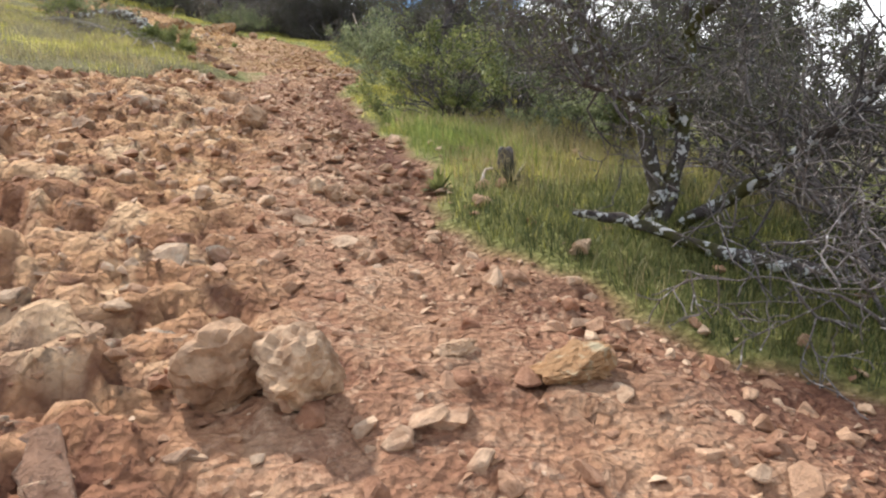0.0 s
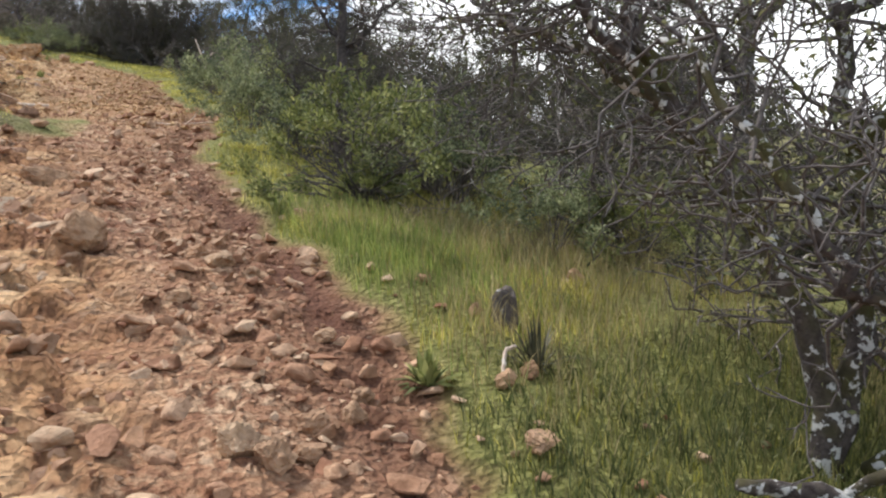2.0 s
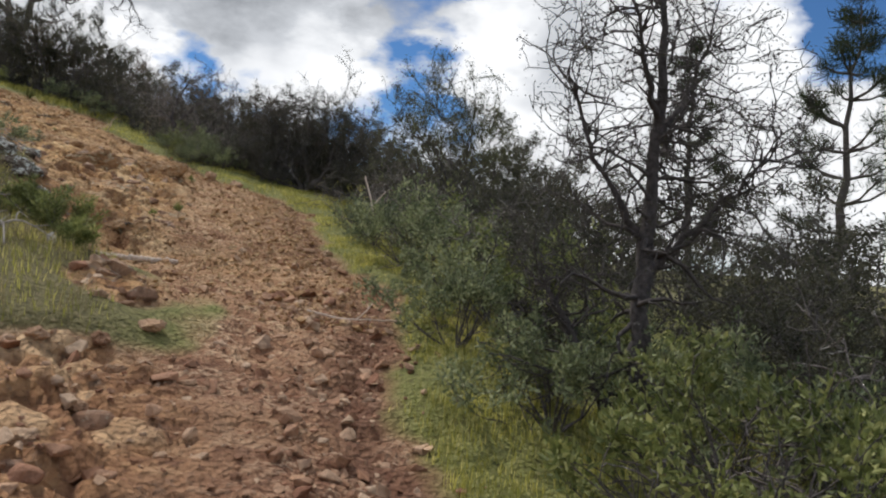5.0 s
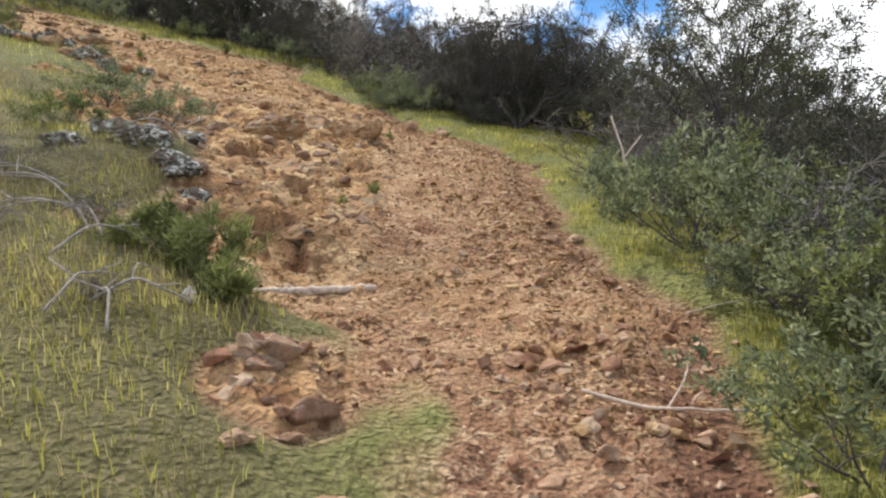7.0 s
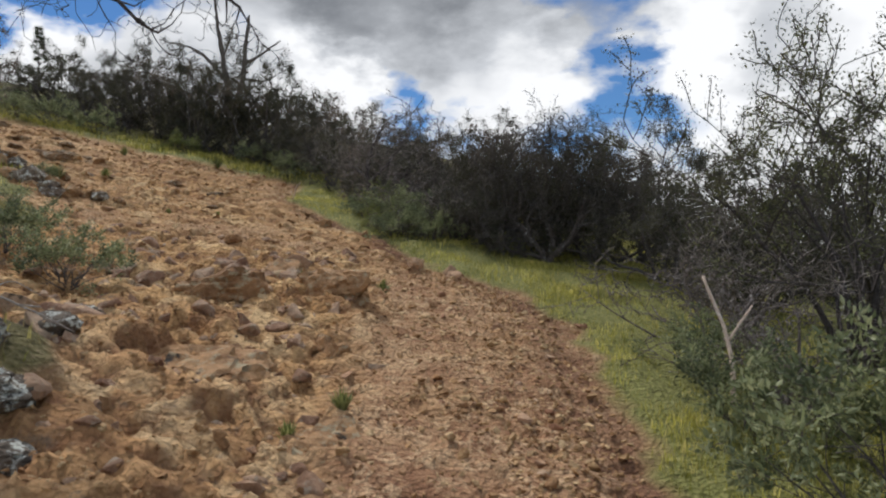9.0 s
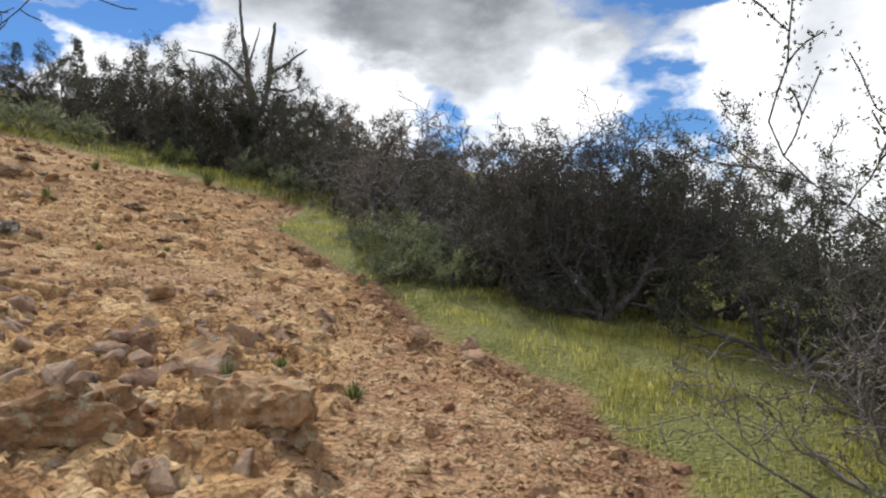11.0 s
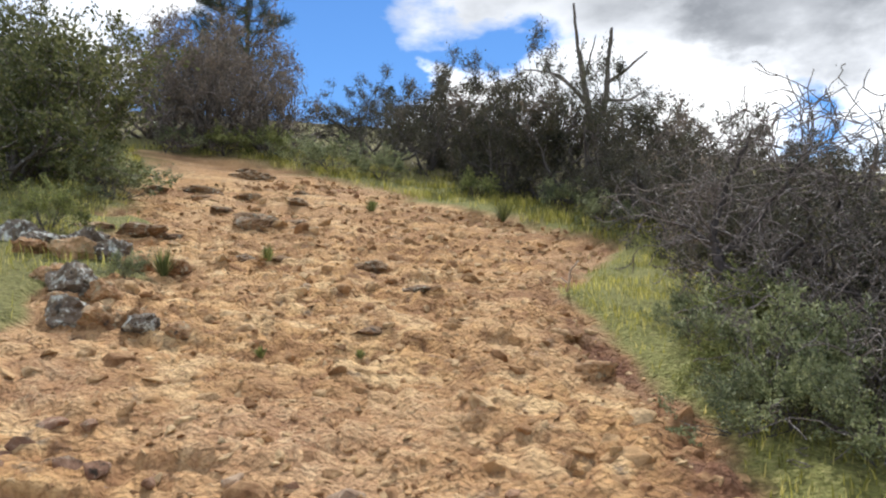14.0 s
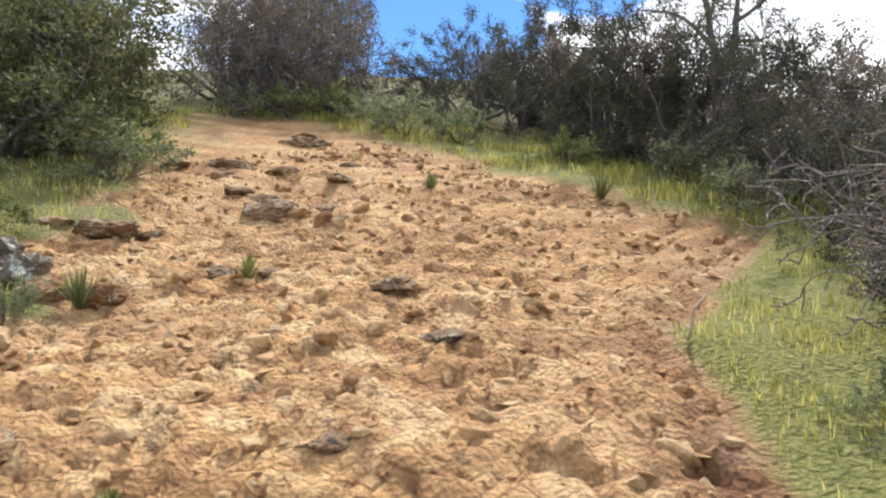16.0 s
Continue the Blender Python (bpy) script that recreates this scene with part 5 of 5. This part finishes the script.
def build_grass():
    rng = np.random.default_rng(9)
    right = lambda x, y: turf(x, y) * (x > np.interp(y, EDGE_Y, EDGE_X) - 0.2)  # noqa: E731
    patch = lambda x, y: np.clip(0.5 + 2.2 * value_noise(x, y, 0.4, 51), 0.06, 1)  # noqa: E731
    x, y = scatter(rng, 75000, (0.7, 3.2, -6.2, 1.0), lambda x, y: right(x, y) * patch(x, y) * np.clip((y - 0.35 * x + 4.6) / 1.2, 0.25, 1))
    blades(rng, x, y, 0.065, 0.0024, GRASS, "grass", "short bright spring grass beside the trail")
    x, y = scatter(rng, 60000, (0.7, 3.0, 0.8, 10.5), lambda x, y: right(x, y) * patch(x, y))
    blades(rng, x, y, 0.055, 0.003, GRASS, "grass", "short yellow-green grass at the trail edge")
    x, y = scatter(rng, 60000, (-3.4, 3.5, 8.3, 16.4), lambda x, y: right(x, y) * patch(x, y))
    blades(rng, x, y, 0.07, 0.004, GRASS, "grass", "bright yellow-green grass under the bushes")
    x, y = scatter(rng, 26000, (-14, -2.5, 16, 20.5), lambda x, y: turf(x, y) * patch(x, y))
    blades(rng, x, y, 0.13, 0.008, GRASS, "grass", "grass strip along the top of the slope")
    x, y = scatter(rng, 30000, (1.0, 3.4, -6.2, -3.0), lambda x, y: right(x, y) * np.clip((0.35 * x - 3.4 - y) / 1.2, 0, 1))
    blades(rng, x, y, 0.085, 0.0028, SHADE_GRASS, "grass", "dull green grass and weeds, shade-toned, beneath the oak", droop=0.9)
    deep = lambda x, y: right(x, y) * np.exp(-(((x - 1.45) / 0.5) ** 2 + ((y + 1.75) / 0.7) ** 2))  # noqa: E731
    x, y = scatter(rng, 30000, (0.8, 2.6, -3.4, 0.2), deep)
    blades(rng, x, y, 0.115, 0.0026, DEEP_GRASS, "tall_grass", "lush deep green grass by the leafy shrub")
    dry = lambda x, y: right(x, y) * np.clip(3 * value_noise(x, y, 0.7, 52), 0, 1)  # noqa: E731
    x, y = scatter(rng, 16000, (1.1, 3.2, -5.5, 1.0), dry)
    blades(rng, x, y, 0.17, 0.0018, DRY_GRASS, "dry_grass", "pale dry grass stalks among green turf", droop=0.8)
    straw = lambda x, y: right(x, y) * np.exp(-(((x - 1.95) / 0.4) ** 2 + ((y + 1.75) / 0.55) ** 2))  # noqa: E731
    x, y = scatter(rng, 9000, (1.2, 3.0, -3.2, -0.4), straw)
    blades(rng, x, y, 0.20, 0.0017, DRY_GRASS, "dry_grass", "pale straw tussocks in front of the shrubs", droop=0.9)
    left = lambda x, y: turf(x, y) * (x < np.interp(y, LEFT_Y, LEFT_X) + 0.2) * np.clip(0.35 + 1.8 * value_noise(x, y, 0.6, 53), 0.08, 1)  # noqa: E731
    x, y = scatter(rng, 50000, (-5.0, -0.5, -0.6, 9.0), left)
    blades(rng, x, y, 0.075, 0.0028, GRASS, "grass", "thin green grass on the bank above the trail")
    x, y = scatter(rng, 60000, (-5.0, -0.6, -0.4, 9.5), lambda x, y: turf(x, y) * (x < -0.4) * np.clip(0.3 + 2 * value_noise(x, y, 0.5, 54), 0.1, 1))
    blades(rng, x, y, 0.10, 0.002, DRY_GRASS, "dry_grass", "dry straw-coloured grass on the bank", droop=1.2)
    x, y = scatter(rng, 30000, (-14, -4, 9.5, 17.5), left)
    blades(rng, x, y, 0.10, 0.005, GRASS, "grass", "yellow-green grass round lichen boulders")


build_grass()


# ---- small plants, sticks and stumps ----
def stick(points, r0, r1, label, mat=PALE_WOOD, seed=1, forks=(), name="stick", straight=False):
    """A fallen stick on the ground: (x, y, height above ground) points, with side forks given the same way."""
    r = random.Random(seed)
    thing = tagged(new(name), label, "stick")
    if straight:
        n, ends = 9, (points[0], points[-1])
        z0, z1 = (at_ground(e[0], e[1]) for e in ends)
        line = [(ends[0][0] + (ends[1][0] - ends[0][0]) * u, ends[0][1] + (ends[1][1] - ends[0][1]) * u, z0 + (z1 - z0) * u) for u in (k / (n - 1) for k in range(n))]
        over = sorted(at_ground(x, y) - z for x, y, z in line)[-3]
        points = [(x, y, z + over + 0.01 - at_ground(x, y)) for x, y, z in line]
    first = points[0]
    home = Vector((first[0], first[1], at_ground(first[0], first[1])))
    thing.location = home
    quick = style(depth=0, leafy=-1)
    for nm, pts, a, b in (("shaft", points, r0, r1), *(("fork", p, r0 * 0.6, r1 * 0.6) for p in forks)):
        v, f = limb_tube(limb(r, [Vector((x, y, at_ground(x, y) + dz)) - home for x, y, dz in pts], a, b, quick, [], [], 0, 0, 5, min(0.004, a * 0.2)))
        part(nm, mesh_from(name + "_" + nm, v, f, mat, True), thing)
    return thing


stick(((-0.95, 3.27, 0.04), (-0.75, 3.34, 0.035), (-0.55, 3.42, 0.035), (-0.36, 3.52, 0.03)), 0.026, 0.02, "bleached pale branch lying across the bank", seed=2, straight=True)
stick(((0.55, 2.38, 0.02), (0.75, 2.28, 0.02), (0.97, 2.21, 0.03), (1.15, 2.18, 0.03)), 0.009, 0.005, "thin dry stick across the trail edge", seed=3, forks=(((0.85, 2.25, 0.02), (0.95, 2.38, 0.08), (1.0, 2.48, 0.12)),))
stick(((1.28, -3.34, 0.01), (1.285, -3.32, 0.05), (1.31, -3.29, 0.085), (1.36, -3.27, 0.10)), 0.009, 0.006, "curled white stick standing in the grass", seed=4)
stick(((-2.45, 13.1, 0.02), (-2.4, 13.0, 0.12), (-2.36, 12.95, 0.25), (-2.28, 12.9, 0.34)), 0.012, 0.006, "thin pale forked stick in the grass", seed=5, forks=(((-2.4, 13.0, 0.12), (-2.46, 12.98, 0.2)),))
stick(((1.50, -4.12, 0.10), (1.75, -4.22, 0.08), (2.05, -4.45, 0.06), (2.4, -4.7, 0.05)), 0.018, 0.04, "fallen mossy oak branch with white lichen", LICHEN_BARK, 6, (((1.75, -4.22, 0.1), (1.8, -4.3, 0.2), (1.75, -4.4, 0.26)),), "fallen_branch")
stick(((1.45, 5.5, 0.1), (1.5, 5.7, 0.4), (1.42, 5.85, 0.72)), 0.014, 0.008, "bleached dead branch leaning in a bush", seed=7, forks=(((1.5, 5.7, 0.4), (1.65, 5.75, 0.6)),))
stick(((1.25, 3.3, 0.02), (1.45, 3.35, 0.02), (1.65, 3.42, 0.03)), 0.005, 0.003, "thin dry twig at the turf edge", seed=8)
stick(((-1.75, 3.4, 0.03), (-1.45, 3.3, 0.08), (-1.2, 3.1, 0.04), (-1.0, 3.0, 0.02)), 0.008, 0.004, "thin grey dead branch on the bank", BARK, 9, (((-1.45, 3.3, 0.08), (-1.3, 3.45, 0.12), (-1.1, 3.6, 0.1)), ((-1.6, 3.35, 0.05), (-1.5, 3.15, 0.1), (-1.3, 2.95, 0.05))))


for n, (x, y, ln, turn) in enumerate(((-1.95, 3.55, 0.7, 160), (-1.75, 3.3, 0.6, 195), (-2.1, 3.75, 0.8, 175), (-1.6, 3.05, 0.45, 140), (-1.35, 2.35, 0.4, 30), (-1.2, 2.15, 0.35, 115), (-1.45, 2.2, 0.45, 80), (-2.3, 4.9, 0.6, 20), (-1.7, 2.75, 0.5, 60))):
    c, d = math.cos(radians(turn)) * ln, math.sin(radians(turn)) * ln
    stick(((x, y, 0.03), (x + 0.35 * c, y + 0.35 * d + 0.04, 0.10), (x + 0.7 * c, y + 0.7 * d - 0.03, 0.09), (x + c, y + d, 0.03)), 0.007, 0.003, "grey dead twig lying in bank grass", DEAD_TWIG, 30 + n,
          (((x + 0.35 * c, y + 0.35 * d + 0.04, 0.10), (x + 0.5 * c - 0.3 * d, y + 0.5 * d + 0.3 * c, 0.14), (x + 0.7 * c - 0.4 * d, y + 0.7 * d + 0.4 * c, 0.10)),
           ((x + 0.6 * c, y + 0.6 * d, 0.09), (x + 0.8 * c + 0.2 * d, y + 0.8 * d - 0.2 * c, 0.13))))


def stump(x, y, r, h):
    bm = bmesh.new()
    rings = [[bm.verts.new((math.cos(a) * rr * (1 + 0.15 * noise.noise(Vector((a * 2, zz * 9, 1)))), math.sin(a) * rr * (1 + 0.15 * noise.noise(Vector((a * 2, zz * 9, 4)))), zz + (0.02 * math.sin(a * 2) if zz > 0 else 0)))
              for a in [i * 2 * math.pi / 14 for i in range(14)]] for rr, zz in ((r * 1.3, -0.05), (r * 1.1, h * 0.3), (r, h * 0.95), (r * 0.85, h), (r * 0.4, h * 0.9))]
    for lo, hi in zip(rings, rings[1:]):
        for i in range(14):
            bm.faces.new((lo[i], lo[(i + 1) % 14], hi[(i + 1) % 14], hi[i]))
    bm.faces.new(rings[-1])
    me = bpy.data.meshes.new("stump")
    bm.to_mesh(me)
    bm.free()
    me.materials.append(BARK)
    ob = tagged(new("stump", me), "small grey weathered stump in the grass", "stump")
    ob.location = (x, y, at_ground(x, y))


stump(1.56, -2.82, 0.05, 0.14)


def tuft(x, y, h, seed, mat=DEEP_GRASS, n=110, width=0.004, label="low green tufted plant", name="tufted_plant", spread=0.5):
    """A low plant: narrow leaves fanning from one root."""
    rng = np.random.default_rng(seed)
    a, t = rng.uniform(0, 6.283, n), rng.uniform(0.05, 1.0, n) * spread
    ln = h * rng.uniform(0.6, 1.15, n)
    d = np.stack([np.cos(a) * np.sin(t * 1.5), np.sin(a) * np.sin(t * 1.5), np.cos(t * 1.5)], 1)
    s = np.stack([-np.sin(a), np.cos(a), np.zeros(n)], 1) * width
    foot = np.stack([np.cos(a), np.sin(a), np.zeros(n)], 1) * (0.12 * h * rng.uniform(0, 1, n))[:, None] + np.array([0, 0, -0.01])
    mid = foot + d * (ln * 0.55)[:, None]
    tip = foot + d * ln[:, None] - np.array([[0, 0, 1.0]]) * (0.25 * ln * t)[:, None]
    v = np.stack([foot - s * 0.5, foot + s * 0.5, mid - s, mid + s, tip], 1).reshape(-1, 3)
    k = np.arange(n)[:, None] * 5
    f = np.concatenate([k + np.array([[0, 1, 3]]), k + np.array([[0, 3, 2]]), k + np.array([[2, 3, 4]])], 0)
    ob = tagged(new(name, mesh_from(name, v, f, mat)), label, "plant")
    ob.location = (x, y, at_ground(x, y))


tuft(1.06, -3.2, 0.14, 1, GREEN_LEAF, 60, 0.012, "broad-leaved green weed at the trail edge", "leafy_weed", 1.0)
tuft(1.47, -3.22, 0.20, 2, SCRUB_LEAF, 60, 0.006, "dark green seedling bush in the grass", "seedling", 0.8)
for n, (x, y, h) in enumerate(((-1.12, 3.02, 0.30), (-1.38, 3.2, 0.24), (-0.95, 2.75, 0.14))):
    broom = plant("broom_bush", 400 + n, 12, 0.3, 0.006, style(steps=4, depth=1, fork=1.0, spread=0.35, ratio=0.6, bare=0.2, lift=0.1, thin=0.0015), 0.75, BARK, GREEN_LEAF, 24, 0.050, 0.014, 7.0, label="rounded green broom bush on the bank", category="bush", height=h)
    put(broom, x, y, n * 50)
for n, (x, y, h) in enumerate(((-1.25, 7.9, 0.16), (-0.55, 7.75, 0.13), (-4.96, 12.32, 0.18), (-5.15, 11.35, 0.25), (-3.4, 10.6, 0.08), (-2.9, 10.9, 0.06), (-6.1, 15.5, 0.2), (-1.05, 8.2, 0.1), (-4.75, 16.7, 0.3), (-0.7, 4.9, 0.1), (-0.5, 5.2, 0.12))):
    tuft(x, y, h, 20 + n, GREEN_LEAF, 90, 0.005, "small green tuft growing between stones")


# ---- single stones along the tread, last ----
def single_stones():
    rng = np.random.default_rng(77)
    meshes = [mesh_from("stone", v, f, STONE_ONE) for v, f in SHAPES]
    blocks = [mesh_from("bedrock_block", v, f, OCHRE_ONE) for v, f in BLOCKS]
    x, y = scatter(rng, 900, (-5.6, -1.0, 9.4, 13.2), banked)
    size = 0.06 + 0.13 * rng.uniform(0, 1, len(x)) ** 2.2
    z = ground_height(x, y) + size * (rng.uniform(-0.15, 0.25, len(x)) - 0.5)
    for i in range(min(len(x), 300)):
        ob = new("bedrock_block", blocks[i % len(blocks)])
        ob.parent = ground
        ob.matrix_world = pose(x[i], y[i], z[i], rng.uniform(-18, 18), rng.uniform(-18, 18), rng.uniform(0, 360)) @ Matrix.Scale(size[i], 4)
    blocks = [mesh_from("bank_block", v, f, BANKROCK_ONE) for v, f in BLOCKS]
    x, y = scatter(rng, 1300, (-1.7, 0.5, -5.6, 8.5), banked)
    size = 0.05 + 0.11 * rng.uniform(0, 1, len(x)) ** 2.2
    z = ground_height(x, y) + size * (rng.uniform(-0.15, 0.25, len(x)) - 0.25)
    for i in range(min(len(x), 300)):
        ob = new("bank_block", blocks[i % len(blocks)])
        ob.parent = ground
        ob.matrix_world = pose(x[i], y[i], z[i], rng.uniform(-25, 25), rng.uniform(-25, 25), rng.uniform(0, 360)) @ Matrix.Scale(size[i], 4)
    x, y = scatter(rng, 900, (-1.6, 1.3, -5.6, 10.5), stony)
    x, y = x[:300], y[:300]
    size = 0.022 + 0.05 * rng.uniform(0, 1, len(x)) ** 2
    z = ground_height(x, y) + size * 0.2
    for i in range(len(x)):
        ob = new("stone", meshes[i % len(meshes)])
        ob.parent = ground
        ob.matrix_world = pose(x[i], y[i], z[i], rng.uniform(-20, 20), rng.uniform(-20, 20), rng.uniform(0, 360)) @ Matrix.Scale(size[i], 4)


single_stones()
